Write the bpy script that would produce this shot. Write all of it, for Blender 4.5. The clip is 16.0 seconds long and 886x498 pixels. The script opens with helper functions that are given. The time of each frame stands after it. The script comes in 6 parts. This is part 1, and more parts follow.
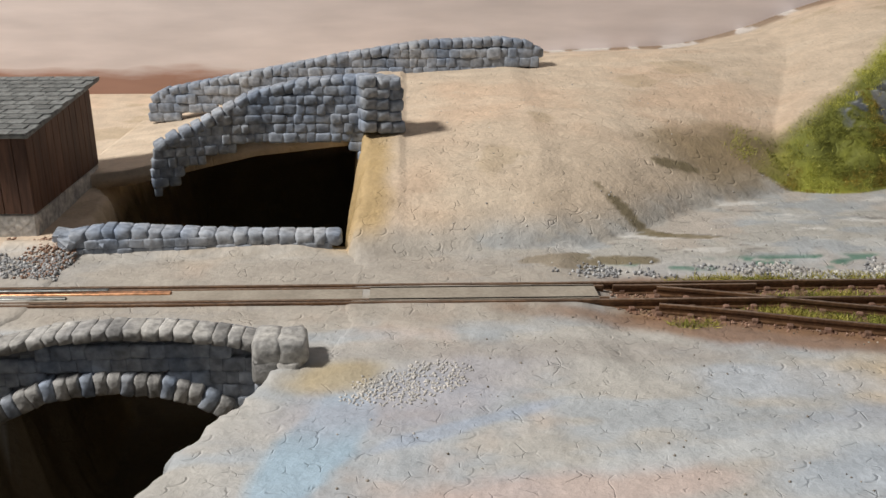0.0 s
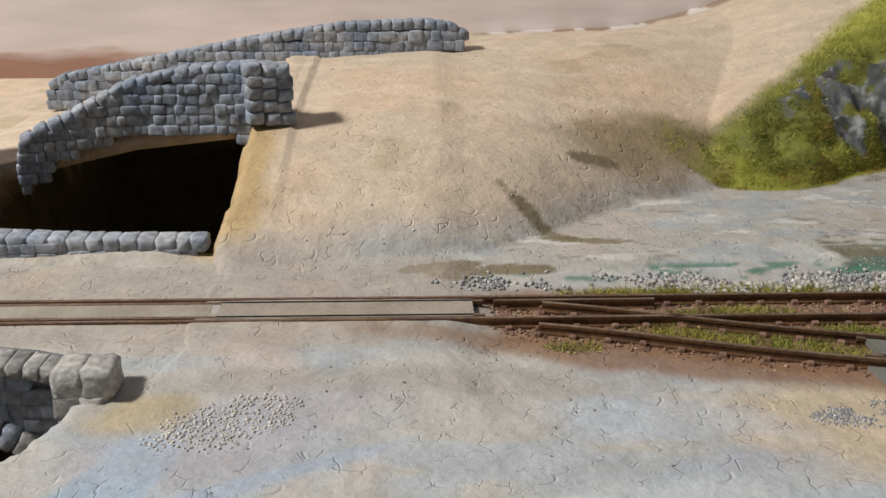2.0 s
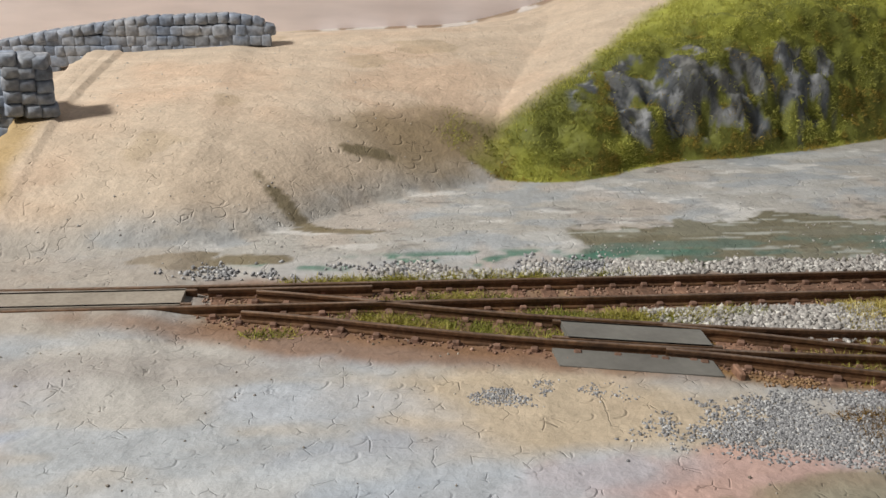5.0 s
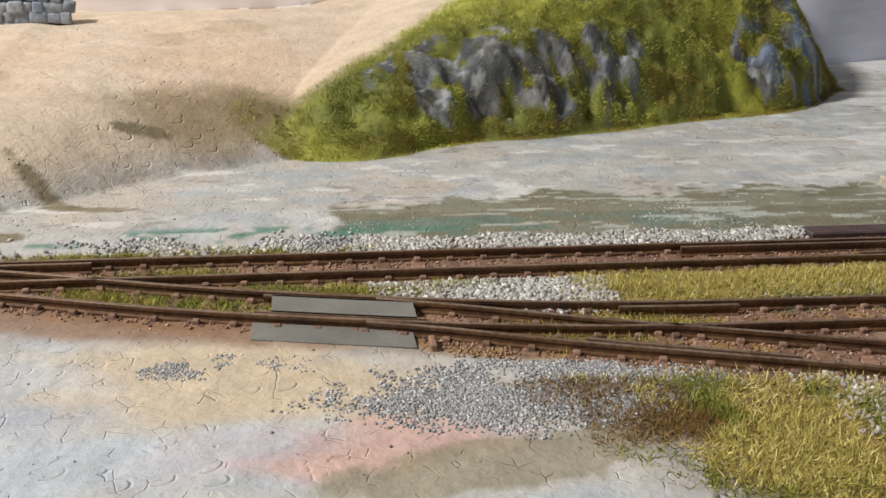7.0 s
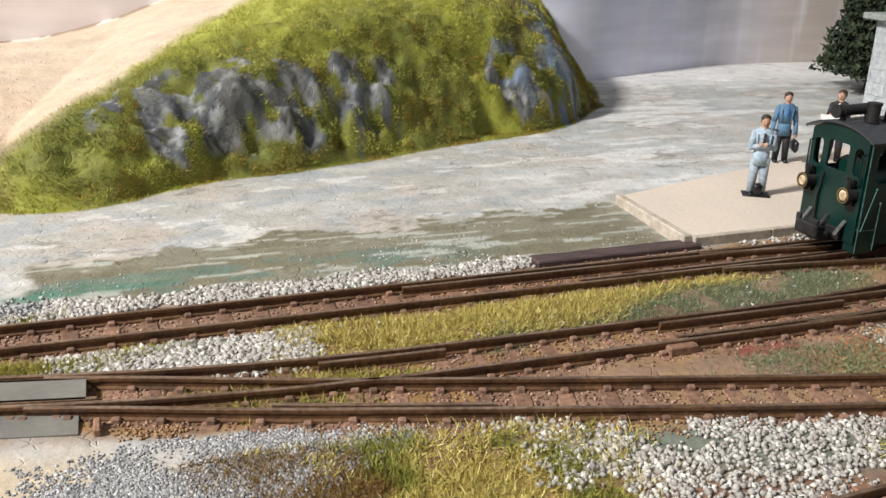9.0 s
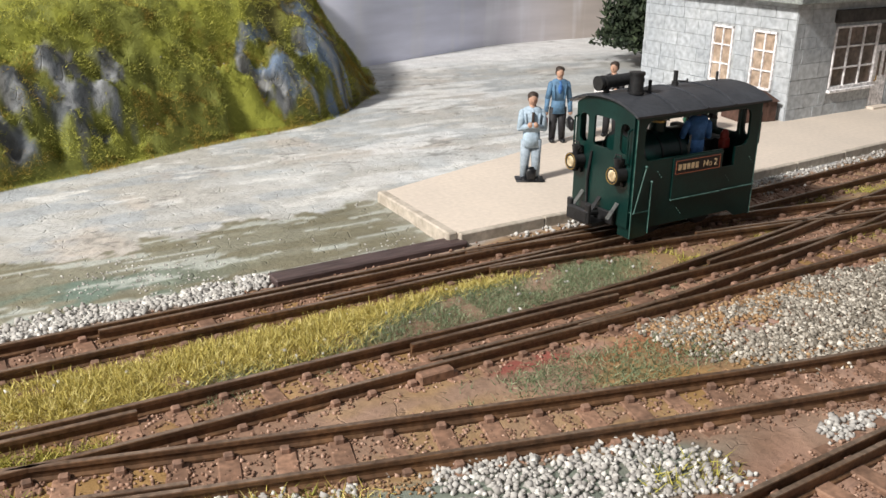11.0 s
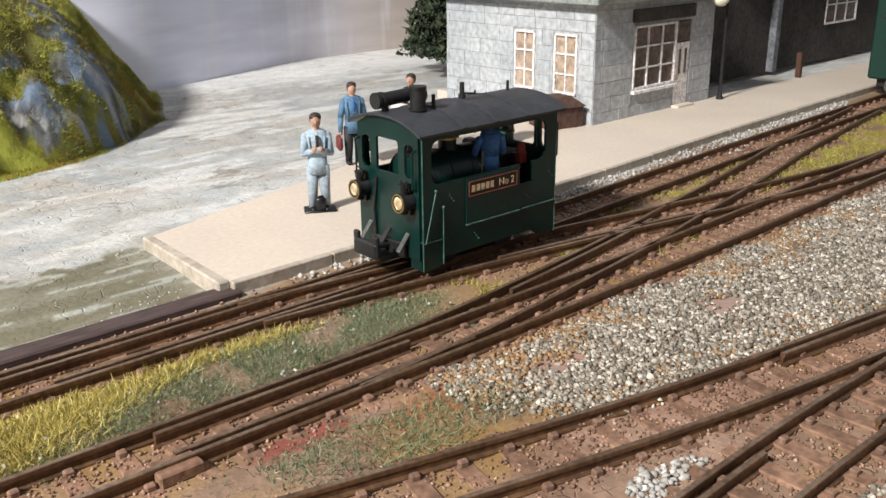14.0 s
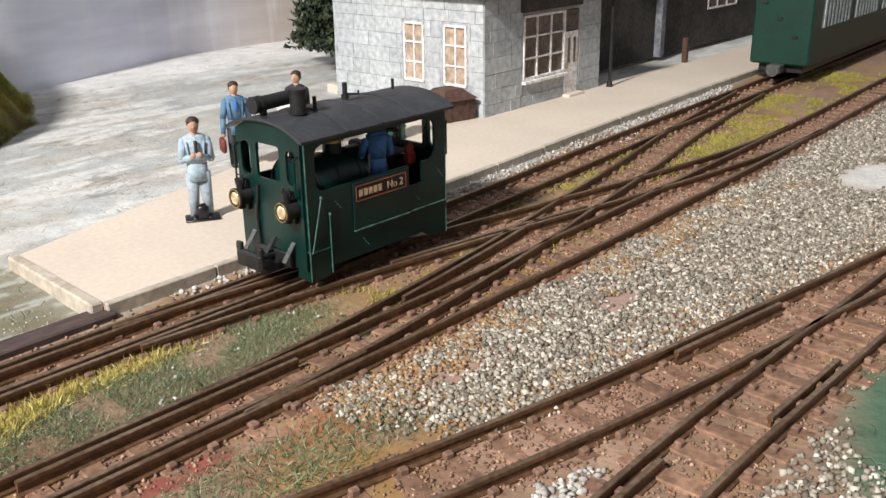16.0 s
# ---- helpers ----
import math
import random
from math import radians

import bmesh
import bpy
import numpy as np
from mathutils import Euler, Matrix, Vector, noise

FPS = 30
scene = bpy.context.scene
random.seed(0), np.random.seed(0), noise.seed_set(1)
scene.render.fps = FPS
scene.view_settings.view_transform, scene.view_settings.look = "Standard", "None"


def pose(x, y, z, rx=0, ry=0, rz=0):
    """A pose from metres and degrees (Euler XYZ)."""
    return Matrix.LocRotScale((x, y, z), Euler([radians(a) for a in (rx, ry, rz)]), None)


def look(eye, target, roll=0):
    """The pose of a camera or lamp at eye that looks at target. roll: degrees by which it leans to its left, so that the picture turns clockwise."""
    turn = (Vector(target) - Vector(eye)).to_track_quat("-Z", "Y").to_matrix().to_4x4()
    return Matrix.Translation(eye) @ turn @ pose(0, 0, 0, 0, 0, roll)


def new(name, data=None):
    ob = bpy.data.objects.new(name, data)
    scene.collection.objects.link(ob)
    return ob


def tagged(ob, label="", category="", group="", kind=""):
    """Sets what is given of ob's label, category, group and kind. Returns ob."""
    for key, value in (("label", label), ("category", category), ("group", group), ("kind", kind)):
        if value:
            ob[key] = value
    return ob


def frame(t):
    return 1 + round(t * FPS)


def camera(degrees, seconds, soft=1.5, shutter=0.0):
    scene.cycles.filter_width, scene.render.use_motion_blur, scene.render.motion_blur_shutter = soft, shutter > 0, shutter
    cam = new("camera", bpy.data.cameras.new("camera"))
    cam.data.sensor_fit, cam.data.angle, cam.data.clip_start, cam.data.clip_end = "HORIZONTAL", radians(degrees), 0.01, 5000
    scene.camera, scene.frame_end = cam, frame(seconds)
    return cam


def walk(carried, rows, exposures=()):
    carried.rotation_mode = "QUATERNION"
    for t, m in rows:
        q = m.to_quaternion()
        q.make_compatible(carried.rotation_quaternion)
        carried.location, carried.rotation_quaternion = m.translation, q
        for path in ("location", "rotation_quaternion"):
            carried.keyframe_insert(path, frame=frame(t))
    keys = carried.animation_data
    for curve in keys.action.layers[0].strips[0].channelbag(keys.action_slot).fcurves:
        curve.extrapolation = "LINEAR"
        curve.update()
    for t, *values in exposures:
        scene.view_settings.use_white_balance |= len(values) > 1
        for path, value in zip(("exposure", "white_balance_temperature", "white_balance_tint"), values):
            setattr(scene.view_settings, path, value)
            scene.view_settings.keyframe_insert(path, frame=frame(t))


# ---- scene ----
cam = camera(51.9, 16.0)
PATH = [
    (0, (-3.741, -16.973, 7.368), (-3.673, -15.097, 6.678), 0.2),
    (0.5, (-2.966, -16.048, 7.678), (-2.888, -14.17, 6.994), 0.6),
    (1, (-2.441, -15.498, 7.621), (-2.382, -13.621, 6.932), 0.3),
    (1.5, (-1.966, -15.394, 7.425), (-1.898, -13.524, 6.72), 0.4),
    (2, (-1.052, -15.008, 7.255), (-0.99, -13.149, 6.521), 0.2),
    (2.5, (-0.166, -15.057, 7.081), (-0.069, -13.196, 6.356), 0.5),
    (3, (0.824, -14.999, 6.89), (0.931, -13.136, 6.17), 0.6),
    (3.2, (1.096, -15.094, 6.859), (1.211, -13.23, 6.142), 0.4),
    (5.3, (3.753, -15.303, 6.976), (3.944, -13.448, 6.254), 1.2),
    (5.5, (4.138, -15.279, 6.993), (4.342, -13.426, 6.27), 1.4),
    (6, (4.938, -15.27, 6.907), (5.192, -13.419, 6.192), 1.7),
    (6.5, (5.861, -15.426, 6.831), (6.141, -13.578, 6.12), 1.9),
    (7, (7.077, -15.513, 6.471), (7.388, -13.673, 5.749), 1.9),
    (7.5, (7.944, -15.49, 6.436), (8.292, -13.655, 5.719), 2.0),
    (8, (8.933, -15.644, 6.616), (9.297, -13.81, 5.904), 1.8),
    (8.5, (10.085, -15.83, 6.726), (10.541, -14.014, 6.024), 2.0),
    (9, (9.705, -15.026, 6.803), (10.351, -13.26, 6.12), 1.7),
    (9.5, (9.548, -13.865, 6.492), (10.358, -12.166, 5.817), 0.9),
    (10, (10.339, -13.581, 6.288), (11.236, -11.932, 5.6), 1.5),
    (10.2, (10.822, -13.493, 6.276), (11.742, -11.859, 5.581), 1.3),
    (12.3, (13.72, -12.749, 5.96), (14.816, -11.208, 5.307), 0.7),
    (12.5, (13.811, -12.649, 5.916), (14.934, -11.123, 5.277), 0.5),
    (13, (14.062, -12.515, 5.964), (15.226, -11.02, 5.324), -0.1),
    (13.5, (14.354, -12.349, 6.002), (15.568, -10.897, 5.354), -0.4),
    (14, (14.605, -12.18, 5.999), (15.855, -10.769, 5.331), -0.6),
    (14.5, (14.867, -12.037, 6.006), (16.151, -10.67, 5.313), -1.0),
    (15, (15.111, -11.966, 5.99), (16.438, -10.64, 5.295), -1.2),
    (15.5, (15.16, -11.91, 6.063), (16.525, -10.626, 5.364), -0.8),
    (16, (15.219, -11.935, 6.132), (16.608, -10.677, 5.433), -0.9),
]

U = 0.01  # the layout is laid out in centimetres; one centimetre is 0.01 m
walk(cam, [(t, look(Vector(e) * U, Vector(a) * U, r)) for t, e, a, r in PATH],
     [(0, -0.55), (3.2, -0.6), (5.5, -0.38), (7, -0.12), (9, 0.3), (12.5, 0.45), (16, 0.55)])

# ---------------------------------------------------------------- light
world = bpy.data.worlds.new("world")
scene.world = world
world.use_nodes = True
world.node_tree.nodes["Background"].inputs[0].default_value = (0.93, 0.95, 1.0, 1)
world.node_tree.nodes["Background"].inputs[1].default_value = 0.215
room_lamp = new("room_lamp", bpy.data.lights.new("room_lamp", "AREA"))
room_lamp.data.shape, room_lamp.data.size = "DISK", 0.13
room_lamp.data.energy, room_lamp.data.color = 18.2, (1.0, 0.965, 0.915)
room_lamp.matrix_world = look((-68 * U, -11 * U, 75 * U), (15 * U, 2 * U, 0))

# ---------------------------------------------------------------- noise helpers


def lattice(ix, iy, seed):
    h = np.sin(ix * 127.1 + iy * 311.7 + seed * 74.7) * 43758.5453
    return h - np.floor(h)


def vnoise(x, y, seed=0):
    x, y = np.asarray(x, float), np.asarray(y, float)
    ix, iy = np.floor(x), np.floor(y)
    fx, fy = x - ix, y - iy
    fx, fy = fx * fx * (3 - 2 * fx), fy * fy * (3 - 2 * fy)
    a, b = lattice(ix, iy, seed), lattice(ix + 1, iy, seed)
    c, d = lattice(ix, iy + 1, seed), lattice(ix + 1, iy + 1, seed)
    return (a * (1 - fx) + b * fx) * (1 - fy) + (c * (1 - fx) + d * fx) * fy


def fbm(x, y, s=1.0, octaves=4, seed=0):
    x, y = np.asarray(x, float) * s, np.asarray(y, float) * s
    v, a, tot = 0, 1.0, 0
    for o in range(octaves):
        v = v + a * vnoise(x * 2 ** o + 3.1 * o, y * 2 ** o - 1.7 * o, seed + o)
        tot += a
        a *= 0.55
    return v / tot


def step(a, b, t):
    t = np.clip((np.asarray(t, float) - a) / (b - a), 0, 1)
    return t * t * (3 - 2 * t)


def curve(pts):
    xs, ys = [p[0] for p in pts], [p[1] for p in pts]

    def f(x):
        # smoothed piecewise line
        x = np.asarray(x, float)
        return sum(np.interp(x + o, xs, ys) for o in (-1.2, -0.8, -0.4, 0, 0.4, 0.8, 1.2)) / 7
    return f


# ---------------------------------------------------------------- track plan (y of the centre line over x)
track_a = curve([(-40, 0), (22, 0), (26, 0.03), (30, 0.22), (38, 0.75), (50, 1.3), (75, 2.2)])
track_b = curve([(-2, 0), (0, -0.05), (1.6, -0.3), (3, -0.72), (5, -1.35), (7, -1.8), (9, -2.2), (11, -2.52), (13, -2.68),
                 (17, -2.78), (24, -2.9), (30, -2.9), (38, -2.7), (50, -2.2), (75, -1.4)])
track_c = curve([(6.5, -1.72), (9, -2.28), (11, -3.0), (15, -4.15), (19, -5.25), (23, -6.3), (25, -6.72), (28, -7.2), (32, -7.9), (44, -9.6), (60, -11.5)])
track_d = curve([(4, -9.4), (12, -8.5), (18, -8.15), (24, -8.0), (28, -8.15), (34, -8.4), (50, -9.2)])
cross_1 = curve([(20, -2.85), (22.5, -2.75), (25, -2.5), (28.4, -2.05), (31, -1.55), (34, -1.05), (38, -0.2), (42, 0.45), (46, 1.05)])
cross_2 = curve([(20.5, 0), (23.6, -0.32), (26, -0.65), (28, -0.98), (31, -1.55), (34, -2.1), (38, -2.58), (42, -2.6)])
G = 0.45


def near_track(x, y):
    """Distance to the nearest centre line that runs at this x."""
    d = np.full(np.shape(x), 99.0)
    for f, a, b in ((track_a, 0, 75), (track_b, 0.5, 75), (track_c, 8.6, 60), (track_d, 6, 50), (cross_1, 21, 46), (cross_2, 21, 42)):
        d = np.where((x > a) & (x < b), np.minimum(d, np.abs(y - f(x))), d)
    return d


plat_edge = curve([(21.0, 1.0), (26.5, 1.15), (33, 1.55), (38, 1.92), (50, 2.45), (75, 3.4)])
sand_foot = curve([(-30, 2.4), (-5, 1.9), (0, 2.6), (1.2, 3.2), (3.4, 5.4), (6.0, 6.8), (9, 8.0), (30, 20)])
green_foot = curve([(3, 9.5), (5.6, 7.6), (8.7, 6.9), (11.7, 8.9), (14.7, 9.3), (18.9, 11.0), (23.4, 12.2), (25.2, 13.4), (27, 16)])
green_high = curve([(5.0, 0.6), (7, 1.7), (9, 2.5), (12, 3.7), (15, 4.5), (18, 4.9), (22, 4.8), (27, 4.3)])
sand_high = curve([(-14, 1.6), (-5, 2.1), (0, 2.45), (3.6, 2.7), (8, 2.95), (10.5, 3.3), (12.5, 3.75), (14.5, 3.95), (20, 4.2)])


def height(x, y):
    x, y = np.asarray(x, float), np.asarray(y, float)
    n = fbm(x, y, 0.35, 4, 5) - 0.5
    d = np.clip(y - sand_foot(x), 0, None)
    sand = sand_high(x) * (1 - np.exp(-d / 3.6)) * step(-13.5, -4.5, x) * step(26.5, 22, x) * (1 - 0.25 * step(15, 20, y) * step(12, 6, x))
    left = 0.25 + 0.012 * np.clip(y, 0, 20)
    base = 0.05 + 0.12 * step(0.3, -0.6, x) * step(-3.7, -2.9, y) + 0.08 * step(1.2, 3.0, y) + 0.15 * step(8, 19, y)
    base = np.where(x < -4, np.maximum(base, left * step(0.8, 2.8, y)), base)
    z = base + sand
    e = 26.3 + (y - 14) * 0.42 - x
    front = np.clip(y - green_foot(x) + 0.5 * n, 0, None)
    # lumps push the face in and out, level by level
    z0 = green_high(x) * (1 - np.exp(-front / 1.55))
    lump = 1.25 * (fbm(x, 1.7 * y, 0.7, 3, 9) - 0.5) + 0.4 * (fbm(x, 1.7 * y, 1.9, 3, 23) - 0.5)
    low = step(0.9, -0.2, front - 1.6 - 0.42 * (x - 5.2) - 0.05 * np.clip(x - 10, 0, 9) ** 2)
    front = np.clip(front + lump * low * step(0, 0.5, front), 0, None)
    flank = np.clip(1.45 * (e + 0.5 * (fbm(x, y, 0.9, 3, 19) - 0.5)), 0, None)
    crown = green_high(x) * (1 - np.exp(-front / 1.55))
    green = -np.log(np.exp(-2.2 * crown) + np.exp(-2.2 * flank) - np.exp(-2.2 * (crown + flank))) / 2.2
    z = np.maximum(z, base + np.where((x > 4.5) & (e > 0), green, 0))
    # sunken lane
    right = np.where(y < -2.5, -6.2 - 0.42 * np.clip(-y - 3.0, 0, 30), -5.2)
    lft = np.where(y < -2.5, -11.4 - 0.42 * np.clip(-y - 3.0, 0, 30), -10.9 - 0.25 * np.clip(y - 3, 0, 4))
    inside = np.minimum(right - x, x - lft) + 0.5 * n + 0.5 * (fbm(x, y, 1.3, 3, 66) - 0.5)
    cut = step(-0.25, 0.75, inside) * step(15.2, 14.4, y)
    z = z * (1 - cut) + (-3.8 + 0.6 * n) * cut
    near = np.exp(-(near_track(x, y) / 0.85) ** 4)
    z = z + 0.05 * n + 0.02 * (fbm(x, y, 2.2, 3, 21) - 0.5) + 0.05 * (fbm(x, y, 4.0, 2, 31) - 0.5) * near * step(-0.2, 0.4, x)
    # the platform and its court are level
    court = step(20.5, 22.0, x) * step(0.7, 1.1, y)
    z = np.where(court > 0, np.minimum(z, np.where(y < 12, 0.2, 9)), z)
    z = np.where((x > 17) & (y > track_a(x) + 0.62) & (y < track_a(x) + 1.4), np.maximum(z, 0.13), z)
    return z - 0.06 * near * step(0.0, 0.8, x)


def blob(x, y, cx, cy, rx, ry, turn=0.0, soft=0.35, seed=0, wob=0.8):
    c, s = math.cos(radians(turn)), math.sin(radians(turn))
    u, v = (x - cx) * c + (y - cy) * s, -(x - cx) * s + (y - cy) * c
    r = np.sqrt((u / rx) ** 2 + (v / ry) ** 2) + wob * (fbm(x, y, 1.1, 4, 40 + seed) - 0.5)
    return step(1 + soft, 1 - soft, r)


def rocky(x, y):
    """Bare rock faces of the grassy bank, ragged at the edges."""
    r = blob(x, y, 12.6, 9.95, 3.3, 0.85, 12, 0.1, 3, 1.3) + blob(x, y, 16.6, 11.0, 1.6, 0.5, 16, 0.1, 6, 1.6) + blob(x, y, 22.4, 12.9, 1.7, 0.7, 20, 0.1, 4, 1.8) + blob(x, y, 24.4, 14.0, 1.0, 1.7, 0, 0.1, 5, 1.5)
    return np.clip(r, 0, 1) * step(0.41, 0.50, fbm(x, y * 1.8, 1.9, 4, 33) + 0.1 * step(0.5, 0.7, fbm(x, y, 0.7, 2, 34)))


PINK = ((23.7, -4.38, 0.5, 0.28), (27.3, -4.87, 0.6, 0.3))  # bare pinkish dirt in the ballast


def over(col, m, c):
    return col * (1 - m[..., None]) + np.array(c) * m[..., None]


def paint(x, y, bare=True):
    """The brushed scenery paint: base colours, with light painted on the bank's top."""
    x, y = np.asarray(x, float), np.asarray(y, float)
    n1, n2, n3 = fbm(x, y, 0.22, 4, 11), fbm(x, y, 0.6, 4, 12), fbm(x, y * 2.4, 0.45, 4, 13)
    col = np.zeros(x.shape + (3,)) + np.array((0.455, 0.435, 0.40))
    col = over(col, step(0.45, 0.75, n1) * 0.7, (0.42, 0.42, 0.42))
    col = over(col, step(0.46, 0.66, n3) * 0.6, (0.37, 0.42, 0.47))
    col = over(col, step(0.55, 0.78, n2) * 0.5, (0.55, 0.42, 0.34))
    # sandy hill
    s = step(-0.5, 1.2, y - sand_foot(x) + 1.2 * (n2 - 0.5))
    col = over(col, s, (0.56, 0.455, 0.345))
    col = over(col, s * step(0.5, 0.7, n1) * 0.5, (0.60, 0.42, 0.29))
    col = over(col, s * step(0.55, 0.7, n3) * 0.35, (0.66, 0.56, 0.44))
    col = over(col, s * step(0.62, 0.72, n2) * 0.5, (0.40, 0.31, 0.20))
    # pale road behind the track
    r = step(1.6, 2.6, y) * step(1.0, -0.2, y - sand_foot(x)) + step(10, 13, x) * step(3.0, 4.2, y) * step(0.4, -0.3, y - green_foot(x)) + step(25, 27, x) * step(3, 5, y)
    r = np.clip(r, 0, 1)
    col = over(col, r * 0.75, (0.40, 0.385, 0.35))
    col = over(col, r * step(0.54, 0.66, n3) * 0.55, (0.52, 0.52, 0.50))
    col = over(col, r * step(0.5, 0.62, fbm(x, y * 2.2, 0.7, 4, 15)) * 0.5, (0.30, 0.34, 0.38))
    col = over(col, r * step(0.55, 0.7, n2) * 0.5, (0.46, 0.40, 0.34))
    # whitewashed court beyond the bank
    ct = step(17, 24, x) * step(3.6, 5.5, y) * r
    col = over(col, ct * (0.2 + 0.45 * step(0.42, 0.6, n3)), (0.55, 0.565, 0.56))
    col = over(col, ct * step(0.56, 0.64, fbm(x * 0.5, y * 1.6, 0.8, 4, 112)) * 0.6, (0.72, 0.72, 0.71))
    col = over(col, step(26.5, 28.5, x) * step(17.5, 20.5, y + 1.5 * (n2 - 0.5)) * 0.8, (0.80, 0.79, 0.78))
    # olive and green wash beside the line
    rag = fbm(x, y, 2.6, 3, 24) - 0.5
    w = step(0.9, 1.3, y) * step(3.66, 3.54, y - 0.06 * (x - 8) + 1.6 * (n2 - 0.5) + 0.9 * rag) * step(7.6, 8.2, x + 3 * (n2 - 0.5) + 1.5 * rag) * step(23, 20.5, x)
    streak = fbm(x * 0.35, y * 2.4, 1.3, 4, 25)
    col = over(col, w * 0.95, (0.165, 0.15, 0.095))
    col = over(col, w * step(0.5, 0.56, streak) * 0.6, (0.24, 0.235, 0.18))
    col = over(col, w * step(0.49, 0.54, fbm(x * 0.5, y * 2, 0.9, 4, 26)) * step(2.9, 2.3, y + rag) * step(18.5, 14.5, x) * 0.7, (0.11, 0.18, 0.15))
    col = over(col, w * step(0.64, 0.67, fbm(x * 0.4, y * 2.2, 2.2, 3, 27)) * 0.7, (0.45, 0.47, 0.43))
    # white dabs and hairlines on the road
    col = over(col, r * (1 - w) * step(0.66, 0.70, fbm(x * 0.6, y * 1.8, 1.1, 4, 28)) * 0.6, (0.66, 0.65, 0.62))
    col = over(col, r * (1 - w) * step(0.016, 0.006, np.abs(fbm(x * 0.6, y * 1.5, 0.5, 4, 29) - 0.5)) * step(0.5, 0.6, n2) * 0.6, (0.17, 0.165, 0.15))
    col = over(col, blob(x, y, 5.2, 1.85, 4.6, 0.38, 2, seed=1) * 0.85 * step(0.44, 0.56, fbm(x, y * 1.6, 1.7, 3, 113)), (0.07, 0.19, 0.135))
    # green hill
    g = np.minimum(y - green_foot(x) + 0.5 * (fbm(x, y, 0.35, 4, 5) - 0.5), 26.3 + (y - 14) * 0.42 - x)
    gm = step(-0.32, -0.16, g) * step(5.0, 6.2, x) * step(0.5, -0.5, g - 0.9 - 0.42 * (x - 5.2) - 0.05 * np.clip(x - 10, 0, 9) ** 2 + 1.2 * (n2 - 0.5))
    grn = np.zeros_like(col) + np.array((0.15, 0.16, 0.03))
    grn = over(grn, step(0.45, 0.65, n2), (0.27, 0.28, 0.04))
    # upper bank: yellower grass, painted brighter for the light on it
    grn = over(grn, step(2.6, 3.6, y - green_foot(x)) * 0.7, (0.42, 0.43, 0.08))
    grn = over(grn, step(0.6, 0.75, n1), (0.10, 0.085, 0.03))
    rock = rocky(x, y)
    stone = np.zeros_like(col) + np.array((0.10, 0.104, 0.105))
    sz = 1.8 * y + 0.3 * x
    stone = over(stone, step(0.46, 0.56, fbm(x, sz, 1.5, 4, 14)), (0.19, 0.19, 0.18))
    stone = over(stone, step(0.56, 0.6, fbm(x + 0.4 * sz, sz, 2.2, 3, 17)) * 0.8, (0.06, 0.06, 0.055))
    stone = over(stone, step(0.5, 0.58, fbm(x, sz, 0.7, 3, 18)) * (0.12 + 0.88 * step(19, 22, x)), (0.14, 0.19, 0.27))
    stone = over(stone, step(0.6, 0.64, fbm(x, sz, 2.6, 3, 20)) * 0.7, (0.38, 0.39, 0.40))
    grn = grn * (1 - rock[..., None]) + stone * rock[..., None]
    crest = step(2.6, 4.2, y - green_foot(x)) * step(0.35, 0.6, n1) * step(15, 12, x)
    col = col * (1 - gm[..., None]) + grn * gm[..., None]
    col = over(col, gm * crest * 0.4, (0.5, 0.41, 0.25))
    col = over(col, blob(x, y, 4.9, 7.7, 2.0, 1.1, 15, 0.5, 7) * 0.85, (0.24, 0.18, 0.10))
    # mossy dabs
    for k, (cx, cy, rx, ry, a) in enumerate(((1.75, 4.1, 1.0, 0.24, -38), (2.9, 3.5, 1.0, 0.17, -6), (-0.5, 1.75, 0.75, 0.32, 0), (0.9, 2.0, 0.7, 0.35, 0), (3.4, 6.7, 0.7, 0.22, 10), (-0.1, 2.1, 0.4, 0.16, 30))):
        col = over(col, blob(x, y, cx, cy, rx, ry, a, 0.08, 50 + k, 1.5) * 0.9, (0.18, 0.145, 0.08))
    # front ground: washes of blue, lilac and pink
    f = step(-1.0, -2.2, y) * step(10, 8, x)
    col = over(col, f * blob(x, y, -5.2, -5.4, 0.6, 1.7, -18, 0.2, 60, 0.8) * 0.85, (0.33, 0.45, 0.55))
    col = over(col, f * blob(x, y, -5.0, -3.4, 0.8, 0.5, 20, 0.4, 61) * 0.7, (0.42, 0.32, 0.16))
    col = over(col, f * blob(x, y, -3.6, -4.0, 2.3, 0.8, 25, 0.5, 62) * 0.6, (0.36, 0.35, 0.40))
    col = over(col, f * blob(x, y, 3.6, -4.8, 1.6, 0.5, 12, 0.5, 63) * 0.6, (0.33, 0.37, 0.44))
    col = over(col, blob(x, y, 6.4, -4.1, 3.2, 1.2, -10, 0.4, 64) * 0.8, (0.54, 0.43, 0.29))
    col = over(col, blob(x, y, 7.6, -5.8, 2.0, 0.55, 5, 0.35, 65, 1.2) * 0.7, (0.56, 0.33, 0.27))
    col = over(col, blob(x, y, 9.6, -6.3, 2.0, 0.6, 10, 0.12, 66, 1.3) * 0.75, (0.25, 0.22, 0.14))
